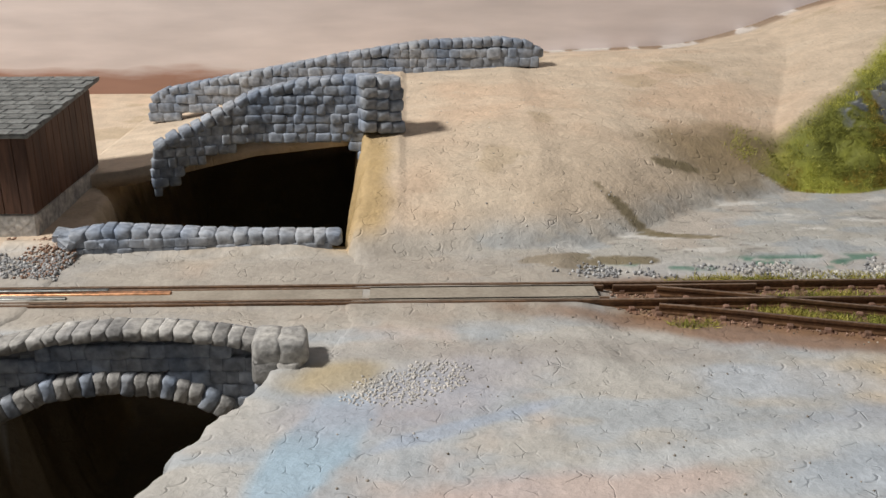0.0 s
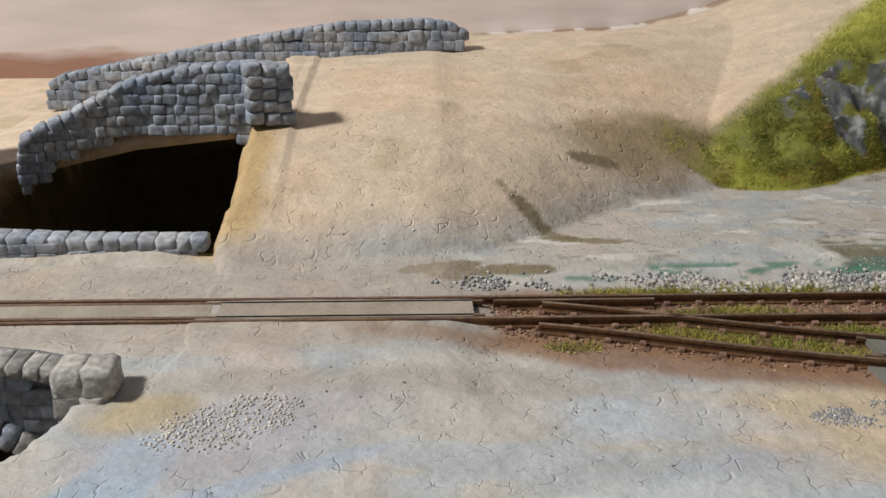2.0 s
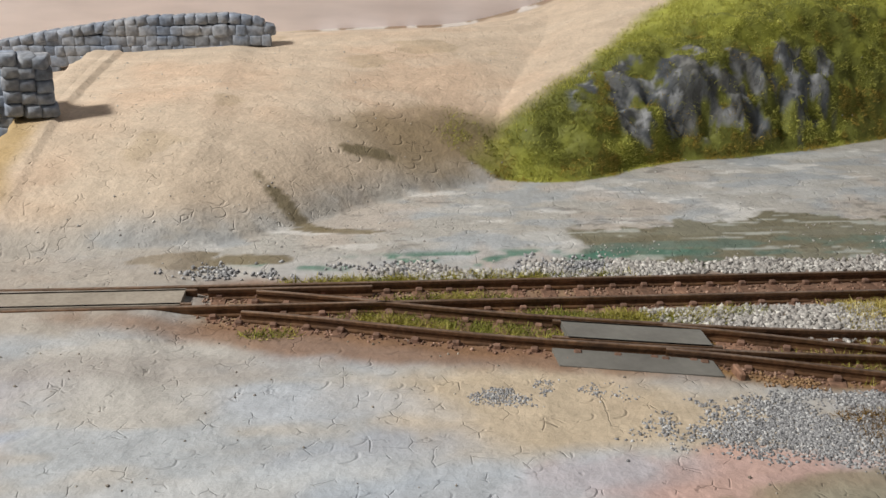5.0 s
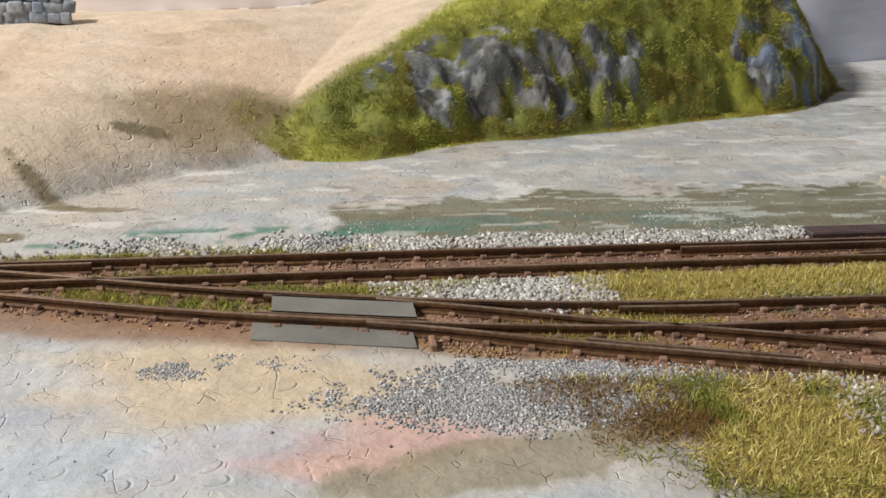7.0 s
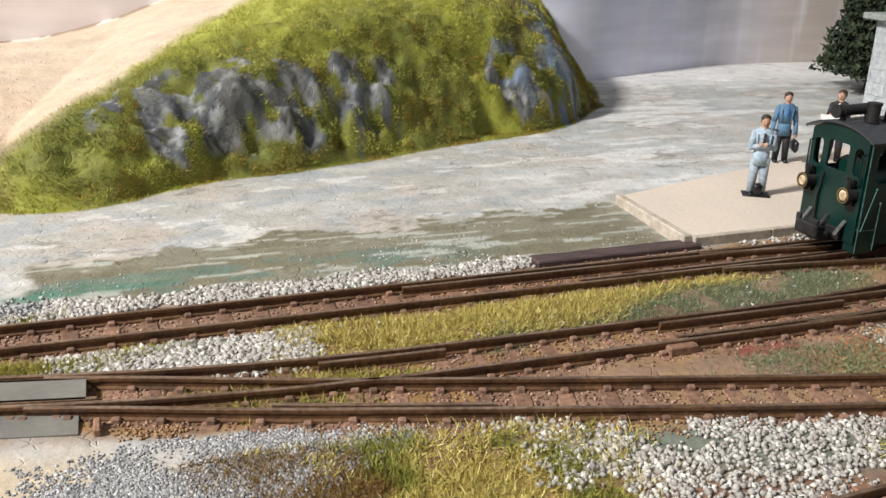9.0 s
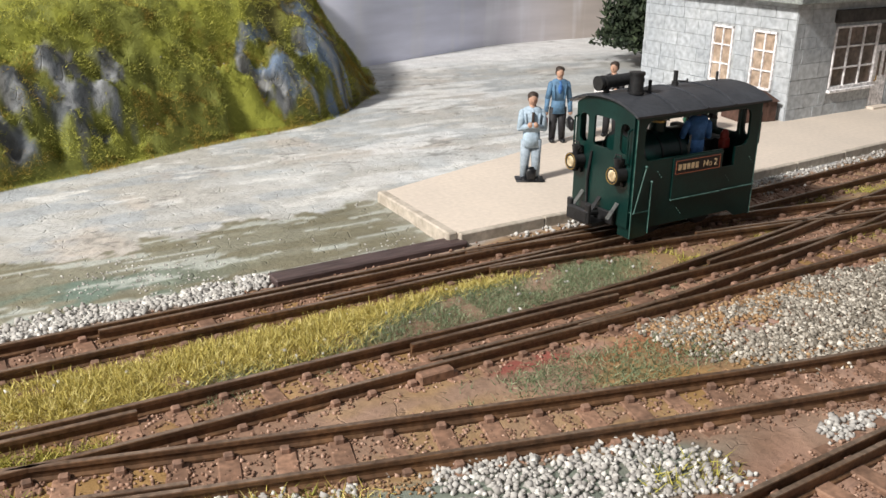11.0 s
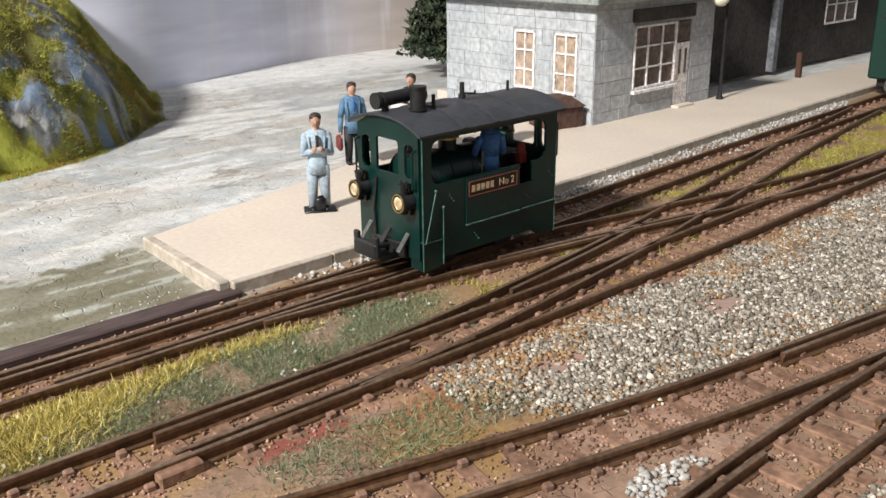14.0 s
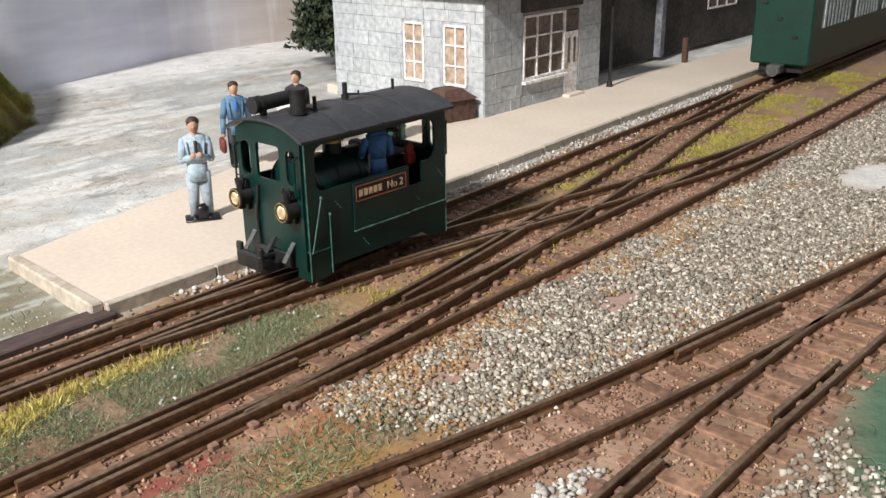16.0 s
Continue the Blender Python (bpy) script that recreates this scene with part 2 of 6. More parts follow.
    for k, (cx, cy, rx, ry, a, c) in enumerate(((-1.5, -6.6, 2.6, 0.5, 8, (0.55, 0.42, 0.37)), (1.2, -5.6, 2.4, 0.35, 10, (0.5, 0.53, 0.55)), (0.5, -7.4, 3.0, 0.5, 5, (0.56, 0.56, 0.55)), (-3.0, -4.9, 1.6, 0.18, 25, (0.34, 0.4, 0.5)), (4.4, -5.9, 2.6, 0.6, 8, (0.42, 0.47, 0.53)), (2.6, -3.6, 1.8, 0.5, -8, (0.43, 0.46, 0.5)), (8.6, -7.3, 2.4, 0.35, 6, (0.42, 0.45, 0.45)), (-1.0, -2.5, 3.5, 0.4, 0, (0.36, 0.33, 0.3)))):
        col = over(col, f * blob(x, y, cx, cy, rx, ry, a, 0.4, 100 + k, 1.0) * 0.65, c)
    col = over(col, blob(x, y, -2.4, 0.4, 40, 1.9, 0, 0.3, 67, 0.4) * step(0.6, -0.4, x) * 0.6, (0.34, 0.29, 0.235))
    # brown dirt under and beside the rails
    dt = near_track(x, y)
    t = step(1.2, 0.7, dt + 0.7 * (n2 - 0.5)) * step(-0.6, 1.2, x)
    rust = np.zeros_like(col) + np.array((0.21, 0.122, 0.08))
    rust = over(rust, step(0.5, 0.7, n2), (0.33, 0.20, 0.145))
    rust = over(rust, step(0.5, 0.65, n3), (0.27, 0.16, 0.06))
    yard = step(9.5, 12, x + 0.5 * (y + 4)) * step(-0.4, -0.9, y - track_a(x))
    rust2 = over(rust, step(0.4, 0.6, n1) * 0.4, (0.36, 0.26, 0.19))
    m = np.clip(np.maximum(t, yard), 0, 1)
    col = col * (1 - m[..., None]) + rust2 * m[..., None]
    col = over(col, blob(x, y, 3.5, -1.9, 4.8, 0.55, -13, 0.4, 70) * 0.85, (0.24, 0.135, 0.075))
    col = over(col, blob(x, y, 22.6, -4.2, 2.0, 0.5, -3, 0.4, 71) * 0.8, (0.33, 0.13, 0.06))
    col = over(col, blob(x, y, 19.9, -3.62, 0.7, 0.22, 0, 0.3, 72) * 0.9, (0.25, 0.065, 0.05))
    col = over(col, blob(x, y, *PINK[1], 0, 0.3, 73) * 0.95, (0.36, 0.25, 0.21))
    col = over(col, blob(x, y, *PINK[0], 0, 0.3, 74) * 0.95, (0.36, 0.25, 0.21))
    col = over(col, blob(x, y, 27.0, -10.1, 2.4, 1.4, 0, 0.3, 75) * 0.95, (0.06, 0.13, 0.08))
    col = over(col, blob(x, y, 17.6, -6.1, 2.8, 0.75, -15, 0.4, 76) * step(0.6, 0.9, dt) * 0.85, (0.15, 0.19, 0.16))
    col = over(col, blob(x, y, 37.5, -5.6, 1.6, 0.8, 0, 0.4, 77) * 0.9, (0.66, 0.66, 0.64))
    # thin brown brush line and white dabs where the sand meets the board
    line = step(19.2, 19.6, y + 1.2 * (n2 - 0.5)) * step(0.5, 2.0, x) * step(17, 14, x)
    col = over(col, line * 0.75, (0.20, 0.13, 0.085))
    col = over(col, line * step(0.62, 0.66, fbm(x * 0.8, y * 0.2, 1.3, 3, 111)) * 0.7, (0.72, 0.69, 0.66))
    # dark brown wherever the ground drops into the sunken lane
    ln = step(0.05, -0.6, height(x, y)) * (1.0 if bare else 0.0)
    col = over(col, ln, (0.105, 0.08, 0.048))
    bank = blob(x, y, -5.0, 4.6, 0.8, 3.0, 0, 0.4, 80) * step(2.0, 3.0, y)
    col = over(col, bank * 0.8, (0.45, 0.31, 0.13))
    return np.clip(col, 0.01, 0.9)


# ---------------------------------------------------------------- materials
def nodes_of(m):
    return m.node_tree.nodes, m.node_tree.links


def mat(name, c1, c2=None, rough=0.7, metal=0.0, scale=1.5, fine=14.0, bump=0.25, vary=0.0, spec=0.4, island=False, grain=0.35, stretch=(1, 1, 1)):
    """Procedural paint: two tones by large noise, fine grain, relief. Noise scales are per centimetre."""
    c2 = c2 or tuple(v * 0.72 for v in c1)
    m = bpy.data.materials.new(name)
    m.use_nodes = True
    n, l = nodes_of(m)
    p = n["Principled BSDF"]
    geo = n.new("ShaderNodeNewGeometry")
    mp = n.new("ShaderNodeVectorMath")
    mp.operation = "MULTIPLY"
    mp.inputs[1].default_value = tuple(v / U for v in stretch)
    l.new(geo.outputs["Position"], mp.inputs[0])
    big, small = n.new("ShaderNodeTexNoise"), n.new("ShaderNodeTexNoise")
    big.inputs["Scale"].default_value, big.inputs["Detail"].default_value = scale, 4
    small.inputs["Scale"].default_value, small.inputs["Detail"].default_value = fine, 3
    l.new(mp.outputs[0], big.inputs["Vector"])
    l.new(mp.outputs[0], small.inputs["Vector"])
    ramp = n.new("ShaderNodeMapRange")
    ramp.inputs[1].default_value, ramp.inputs[2].default_value = 0.35, 0.65
    l.new(big.outputs["Fac"], ramp.inputs[0])
    mix = n.new("ShaderNodeMix")
    mix.data_type = "RGBA"
    mix.inputs[6].default_value, mix.inputs[7].default_value = (*c1, 1), (*c2, 1)
    l.new(ramp.outputs[0], mix.inputs[0])
    val = n.new("ShaderNodeMapRange")
    val.inputs[1].default_value, val.inputs[2].default_value = 0.3, 0.7
    val.inputs[3].default_value, val.inputs[4].default_value = 1 - grain, 1 + grain
    l.new(small.outputs["Fac"], val.inputs[0])
    hsv = n.new("ShaderNodeHueSaturation")
    l.new(mix.outputs[2], hsv.inputs["Color"])
    if vary:
        rnd = geo.outputs["Random Per Island"] if island else n.new("ShaderNodeObjectInfo").outputs["Random"]
        r2 = n.new("ShaderNodeMapRange")
        r2.inputs[3].default_value, r2.inputs[4].default_value = 1 - vary, 1 + vary
        l.new(rnd, r2.inputs[0])
        mu = n.new("ShaderNodeMath")
        mu.operation = "MULTIPLY"
        l.new(r2.outputs[0], mu.inputs[0])
        l.new(val.outputs[0], mu.inputs[1])
        l.new(mu.outputs[0], hsv.inputs["Value"])
    else:
        l.new(val.outputs[0], hsv.inputs["Value"])
    l.new(hsv.outputs[0], p.inputs["Base Color"])
    p.inputs["Roughness"].default_value, p.inputs["Metallic"].default_value = rough, metal
    p.inputs["Specular IOR Level"].default_value = spec
    if bump:
        b = n.new("ShaderNodeBump")
        b.inputs["Strength"].default_value, b.inputs["Distance"].default_value = bump, 0.03 * U
        l.new(small.outputs["Fac"], b.inputs["Height"])
        l.new(b.outputs[0], p.inputs["Normal"])
    return m


def ground_material():
    m = bpy.data.materials.new("painted_plaster")
    m.use_nodes = True
    n, l = nodes_of(m)
    p = n["Principled BSDF"]
    at = n.new("ShaderNodeAttribute")
    at.attribute_name = "paint"
    geo = n.new("ShaderNodeNewGeometry")
    mp = n.new("ShaderNodeVectorMath")
    mp.operation = "MULTIPLY"
    mp.inputs[1].default_value = (1 / U, 1 / U, 1 / U)
    l.new(geo.outputs["Position"], mp.inputs[0])
    small, mid = n.new("ShaderNodeTexNoise"), n.new("ShaderNodeTexNoise")
    small.inputs["Scale"].default_value, small.inputs["Detail"].default_value, small.inputs["Roughness"].default_value = 9, 5, 0.65
    mid.inputs["Scale"].default_value, mid.inputs["Detail"].default_value = 1.6, 5
    vor = n.new("ShaderNodeTexVoronoi")
    vor.feature, vor.inputs["Scale"].default_value = "DISTANCE_TO_EDGE", 3.4
    wob = n.new("ShaderNodeVectorMath")
    wob.operation = "ADD"
    for k in (small, mid):
        l.new(mp.outputs[0], k.inputs["Vector"])
    sc = n.new("ShaderNodeVectorMath")
    sc.operation, sc.inputs[3].default_value = "SCALE", 0.22
    l.new(mid.outputs["Color"], sc.inputs[0])
    l.new(mp.outputs[0], wob.inputs[0])
    l.new(sc.outputs[0], wob.inputs[1])
    l.new(wob.outputs[0], vor.inputs["Vector"])
    val = n.new("ShaderNodeMapRange")
    val.inputs[1].default_value, val.inputs[2].default_value, val.inputs[3].default_value, val.inputs[4].default_value = 0.3, 0.7, 0.89, 1.09
    l.new(small.outputs["Fac"], val.inputs[0])
    val2 = n.new("ShaderNodeMapRange")
    val2.inputs[1].default_value, val2.inputs[2].default_value, val2.inputs[3].default_value, val2.inputs[4].default_value = 0.3, 0.7, 0.88, 1.1
    l.new(mid.outputs["Fac"], val2.inputs[0])
    mu = n.new("ShaderNodeMath")
    mu.operation = "MULTIPLY"
    l.new(val.outputs[0], mu.inputs[0])
    l.new(val2.outputs[0], mu.inputs[1])
    hsv = n.new("ShaderNodeHueSaturation")
    l.new(at.outputs["Color"], hsv.inputs["Color"])
    l.new(mu.outputs[0], hsv.inputs["Value"])
    l.new(hsv.outputs[0], p.inputs["Base Color"])
    # pressed scale-like marks come and go over the plaster
    crack = n.new("ShaderNodeMapRange")
    crack.inputs[1].default_value, crack.inputs[2].default_value, crack.inputs[3].default_value = 0.0, 0.05, -0.5
    l.new(vor.outputs["Distance"], crack.inputs[0])
    gate = n.new("ShaderNodeMapRange")
    gate.inputs[1].default_value, gate.inputs[2].default_value = 0.56, 0.64
    spot = n.new("ShaderNodeTexNoise")
    spot.inputs["Scale"].default_value, spot.inputs["Detail"].default_value = 2.6, 2
    l.new(mp.outputs[0], spot.inputs["Vector"])
    l.new(spot.outputs["Fac"], gate.inputs[0])
    inv = n.new("ShaderNodeMath")
    inv.operation, inv.inputs[0].default_value = "SUBTRACT", 1.0
    l.new(crack.outputs[0], inv.inputs[1])
    cr = n.new("ShaderNodeMath")
    cr.operation = "MULTIPLY"
    l.new(inv.outputs[0], cr.inputs[0])
    l.new(gate.outputs[0], cr.inputs[1])
    # half-moon tool marks pressed into the plaster
    cell = n.new("ShaderNodeTexVoronoi")
    cell.voronoi_dimensions, cell.inputs["Scale"].default_value = "2D", 2.1
    l.new(wob.outputs[0], cell.inputs["Vector"])
    loc = n.new("ShaderNodeVectorMath")
    loc.operation = "SUBTRACT"
    l.new(wob.outputs[0], loc.inputs[0])
    l.new(cell.outputs["Position"], loc.inputs[1])
    flat = n.new("ShaderNodeVectorMath")
    flat.operation, flat.inputs[1].default_value = "MULTIPLY", (1, 1.25, 0)
    l.new(loc.outputs[0], flat.inputs[0])
    rad = n.new("ShaderNodeVectorMath")
    rad.operation = "LENGTH"
    l.new(flat.outputs[0], rad.inputs[0])
    off = n.new("ShaderNodeMath")
    off.operation, off.inputs[1].default_value = "SUBTRACT", 0.17
    l.new(rad.outputs["Value"], off.inputs[0])
    ab = n.new("ShaderNodeMath")
    ab.operation = "ABSOLUTE"
    l.new(off.outputs[0], ab.inputs[0])
    groove = n.new("ShaderNodeMapRange")
    groove.inputs[1].default_value, groove.inputs[2].default_value, groove.inputs[3].default_value, groove.inputs[4].default_value = 0.0, 0.035, 1, 0
    l.new(ab.outputs[0], groove.inputs[0])
    side = n.new("ShaderNodeVectorMath")
    side.operation, side.inputs[1].default_value = "DOT_PRODUCT", (0.75, -0.65, 0)
    l.new(flat.outputs[0], side.inputs[0])
    half = n.new("ShaderNodeMapRange")
    half.inputs[1].default_value, half.inputs[2].default_value = 0.03, 0.10
    l.new(side.outputs["Value"], half.inputs[0])
    patch = n.new("ShaderNodeTexNoise")
    patch.inputs["Scale"].default_value, patch.inputs["Detail"].default_value = 0.4, 2
    l.new(mp.outputs[0], patch.inputs["Vector"])
    pg = n.new("ShaderNodeMapRange")
    pg.inputs[1].default_value, pg.inputs[2].default_value, pg.inputs[4].default_value = 0.50, 0.62, 1.4
    l.new(patch.outputs["Fac"], pg.inputs[0])
    pick = n.new("ShaderNodeMath")
    pick.operation, pick.inputs[1].default_value = "GREATER_THAN", 0.42
    rgb = n.new("ShaderNodeSeparateColor")
    l.new(cell.outputs["Color"], rgb.inputs[0])
    l.new(rgb.outputs[0], pick.inputs[0])
    some = n.new("ShaderNodeMath")
    some.operation = "MULTIPLY"
    l.new(pg.outputs[0], some.inputs[0])
    l.new(pick.outputs[0], some.inputs[1])
    pg = some
    m1, m2, m3 = n.new("ShaderNodeMath"), n.new("ShaderNodeMath"), n.new("ShaderNodeMath")
    m1.operation = m2.operation = "MULTIPLY"
    m3.operation = "ADD"
    l.new(groove.outputs[0], m1.inputs[0])
    l.new(half.outputs[0], m1.inputs[1])
    l.new(m1.outputs[0], m2.inputs[0])
    l.new(pg.outputs[0], m2.inputs[1])
    l.new(cr.outputs[0], m3.inputs[0])
    l.new(m2.outputs[0], m3.inputs[1])
    cr = m3
    lump = n.new("ShaderNodeTexNoise")
    lump.inputs["Scale"].default_value, lump.inputs["Detail"].default_value = 3.4, 2
    l.new(mp.outputs[0], lump.inputs["Vector"])
    lo = n.new("ShaderNodeMath")
    lo.operation, lo.inputs[1].default_value = "MULTIPLY_ADD", 1.6
    l.new(lump.outputs["Fac"], lo.inputs[0])
    l.new(small.outputs["Fac"], lo.inputs[2])
    h = n.new("ShaderNodeMath")
    h.operation = "SUBTRACT"
    l.new(lo.outputs[0], h.inputs[0])
    l.new(cr.outputs[0], h.inputs[1])
    b = n.new("ShaderNodeBump")
    b.inputs["Strength"].default_value, b.inputs["Distance"].default_value = 0.5, 0.05 * U
    l.new(h.outputs[0], b.inputs["Height"])
    l.new(b.outputs[0], p.inputs["Normal"])
    p.inputs["Roughness"].default_value = 0.72
    p.inputs["Specular IOR Level"].default_value = 0.35
    return m


M_GROUND = ground_material()
M_RAIL = mat("rusty_rail", (0.095, 0.052, 0.030), (0.165, 0.088, 0.044), 0.5, 0.3, 1.2, 12, 0.2)
M_RAILTOP = mat("worn_rail_head", (0.15, 0.095, 0.06), (0.25, 0.18, 0.13), 0.38, 0.5, 1.0, 12, 0.1)
M_SLEEPER = mat("stained_sleeper", (0.16, 0.088, 0.056), (0.25, 0.145, 0.095), 0.8, 0, 1.5, 10, 0.4, 0.25)
M_CHAIR = mat("dusty_rail_chair", (0.23, 0.135, 0.095), (0.16, 0.092, 0.062), 0.8, 0, 1.5, 10, 0.3, 0.2)
M_STONE = mat("grey_blue_stone", (0.33, 0.345, 0.37), (0.19, 0.23, 0.30), 0.85, 0, 0.8, 6, 0.8, 0.16)
M_MORTAR = mat("dark_mortar", (0.20, 0.21, 0.235), (0.13, 0.135, 0.15), 0.9, 0, 1.5, 8, 0.5)
M_COPING = mat("pale_coping_stone", (0.40, 0.385, 0.36), (0.25, 0.245, 0.24), 0.8, 0, 1.6, 8, 0.9, 0.28)
M_GREEN = mat("locomotive_green", (0.003, 0.026, 0.0215), (0.002, 0.017, 0.0145), 0.34, 0, 1.0, 16, 0.06, grain=0.18)
M_EDGE = mat("rubbed_green_edge", (0.09, 0.16, 0.14), (0.03, 0.09, 0.075), 0.45, 0, 5, 16, 0.1)
M_BLACK = mat("sooty_black", (0.012, 0.012, 0.013), (0.02, 0.02, 0.021), 0.45, 0, 2, 14, 0.1)
M_ROOF = mat("dark_grey_roof_paint", (0.046, 0.049, 0.057), (0.03, 0.032, 0.038), 0.42, 0, 1.3, 12, 0.2, grain=0.2)
M_STEEL = mat("dull_steel", (0.20, 0.21, 0.20), (0.11, 0.115, 0.115), 0.4, 0.8, 3, 14, 0.1)
M_BRASS = mat("brass", (0.6, 0.42, 0.16), (0.45, 0.3, 0.1), 0.3, 0.9, 3, 12, 0.05)
M_PLATE = mat("dark_name_plate", (0.022, 0.014, 0.012), (0.016, 0.01, 0.01), 0.5, 0, 2, 12, 0.05)
M_GILT = mat("cream_gilt", (0.62, 0.46, 0.27), (0.5, 0.35, 0.2), 0.5, 0, 4, 14, 0.05)
M_COPPERPAINT = mat("orange_red_lining", (0.42, 0.13, 0.06), (0.32, 0.10, 0.05), 0.5, 0, 4, 14, 0.05)
M_RED = mat("red_fitting", (0.25, 0.03, 0.02), (0.15, 0.02, 0.015), 0.5, 0, 3, 12, 0.1)
M_CONC = mat("cream_platform", (0.66, 0.57, 0.48), (0.61, 0.53, 0.45), 0.75, 0, 0.5, 9, 0.12, grain=0.06)
M_CONC2 = mat("chipped_platform_edge", (0.50, 0.44, 0.37), (0.38, 0.33, 0.27), 0.8, 0, 2.5, 9, 0.25, grain=0.15)
M_TIMBER = mat("purple_brown_timber", (0.075, 0.05, 0.047), (0.05, 0.034, 0.033), 0.6, 0, 0.8, 8, 0.35, stretch=(0.3, 2, 2))
M_PLANK = mat("brown_plank", (0.115, 0.056, 0.034), (0.08, 0.04, 0.026), 0.7, 0, 1.0, 6, 0.35, 0.18, stretch=(2, 2, 0.25))
M_SLATE = mat("grey_slate", (0.16, 0.165, 0.16), (0.11, 0.115, 0.112), 0.7, 0, 1.5, 8, 0.4, 0.2)
M_GREYPLATE = mat("grey_painted_plate", (0.19, 0.185, 0.165), (0.145, 0.14, 0.125), 0.6, 0, 1.0, 9, 0.15, grain=0.08)
M_COPPER = mat("bare_copper", (0.75, 0.42, 0.24), (0.6, 0.3, 0.16), 0.3, 1.0, 2, 10, 0.1)
M_WHITE = mat("white_joinery", (0.82, 0.79, 0.79), (0.74, 0.71, 0.71), 0.6, 0, 2, 10, 0.1)
M_PANE = mat("curtained_pane", (0.34, 0.25, 0.185), (0.44, 0.34, 0.26), 0.25, 0, 1.0, 6, 0.05)
M_DARKPANE = mat("dim_pane", (0.10, 0.085, 0.075), (0.16, 0.12, 0.10), 0.15, 0, 1.0, 6, 0.03)
M_WALL = mat("station_stone", (0.46, 0.48, 0.495), (0.37, 0.395, 0.42), 0.85, 0, 0.7, 6, 0.4, 0.08, grain=0.22)
M_WALLJ = mat("station_joint", (0.40, 0.41, 0.41), (0.33, 0.34, 0.35), 0.9, 0, 2, 8, 0.3)
M_DARKWALL = mat("brown_grey_wall", (0.065, 0.057, 0.052), (0.042, 0.038, 0.036), 0.85, 0, 1.0, 6, 0.4)
M_COACH = mat("coach_green", (0.006, 0.038, 0.027), (0.0045, 0.03, 0.022), 0.4, 0, 0.8, 10, 0.06, grain=0.12)
M_SLAT = mat("pale_blue_slat", (0.42, 0.5, 0.52), (0.36, 0.44, 0.46), 0.5, 0, 2, 10, 0.05)
M_DRUM = mat("drum_green", (0.015, 0.085, 0.05), (0.01, 0.06, 0.035), 0.45, 0, 1.5, 8, 0.15)
M_CRATE = mat("brown_crate", (0.095, 0.05, 0.036), (0.075, 0.04, 0.03), 0.7, 0, 1.2, 7, 0.25)
# amber lens; the pale second tone paints in its bright highlight
M_LENS = mat("painted_glint_lens", (0.40, 0.25, 0.10), (0.92, 0.8, 0.56), 0.1, 0.35, 5, 8, 0.02)
M_GLOBE = mat("opal_globe", (0.85, 0.82, 0.7), (0.8, 0.75, 0.6), 0.25, 0, 2, 8, 0.02)
M_LEAF = mat("dark_conifer", (0.022, 0.035, 0.02), (0.04, 0.055, 0.025), 0.8, 0, 2, 8, 0.2, 0.5, island=True)
M_BARK = mat("bark", (0.06, 0.045, 0.035), (0.09, 0.07, 0.055), 0.9, 0, 2, 8, 0.5)


def stuff_mat(name, c1, c2, rough, c3=None):
    """Loose bits: each island takes its own tone between c1 and c2 (and c3)."""
    m = bpy.data.materials.new(name)
    m.use_nodes = True
    n, l = nodes_of(m)
    p = n["Principled BSDF"]
    geo = n.new("ShaderNodeNewGeometry")
    r = n.new("ShaderNodeValToRGB")
    r.color_ramp.elements[0].color, r.color_ramp.elements[1].color = (*c1, 1), (*c2, 1)
    if c3:
        e = r.color_ramp.elements.new(0.8)
        e.color = (*c3, 1)
    l.new(geo.outputs["Random Per Island"], r.inputs[0])
    l.new(r.outputs[0], p.inputs["Base Color"])
    p.inputs["Roughness"].default_value = rough
    p.inputs["Specular IOR Level"].default_value = 0.3
    return m


M_WHITEBAL = stuff_mat("white_ballast", (0.28, 0.26, 0.24), (0.70, 0.68, 0.63), 0.7, (0.47, 0.45, 0.42))
M_GREYBAL = stuff_mat("grey_ballast", (0.17, 0.17, 0.175), (0.62, 0.62, 0.61), 0.6, (0.38, 0.38, 0.385))
M_MIXBAL = stuff_mat("mixed_ballast", (0.105, 0.088, 0.066), (0.66, 0.61, 0.53), 0.7, (0.38, 0.34, 0.285))
M_BROWNBAL = stuff_mat("brown_ballast", (0.14, 0.08, 0.052), (0.48, 0.32, 0.24), 0.8, (0.29, 0.172, 0.118))
M_OCHRE = stuff_mat("ochre_ballast", (0.19, 0.105, 0.05), (0.40, 0.26, 0.14), 0.8)
M_GRASSY = stuff_mat("yellow_green_fibre", (0.22, 0.20, 0.03), (0.58, 0.50, 0.16), 0.75, (0.40, 0.36, 0.08))
M_GRASSG = stuff_mat("moss_green_fibre", (0.10, 0.105, 0.02), (0.48, 0.46, 0.10), 0.8, (0.26, 0.27, 0.045))
M_GRASSL = stuff_mat("bright_lit_top_fibre", (0.26, 0.255, 0.04), (0.74, 0.70, 0.20), 0.8, (0.49, 0.49, 0.10))
M_STRAW = stuff_mat("straw_fibre", (0.26, 0.20, 0.04), (0.86, 0.76, 0.36), 0.75, (0.57, 0.48, 0.14))
M_RUSTG = stuff_mat("rusty_fibre", (0.12, 0.07, 0.02), (0.38, 0.24, 0.07), 0.8, (0.22, 0.13, 0.035))
M_GRASSO = stuff_mat("ochre_fibre", (0.18, 0.12, 0.02), (0.56, 0.42, 0.09), 0.8, (0.36, 0.27, 0.05))
M_GRASSD = stuff_mat("dark_green_fibre", (0.07, 0.095, 0.045), (0.47, 0.50, 0.33), 0.8, (0.20, 0.25, 0.135))


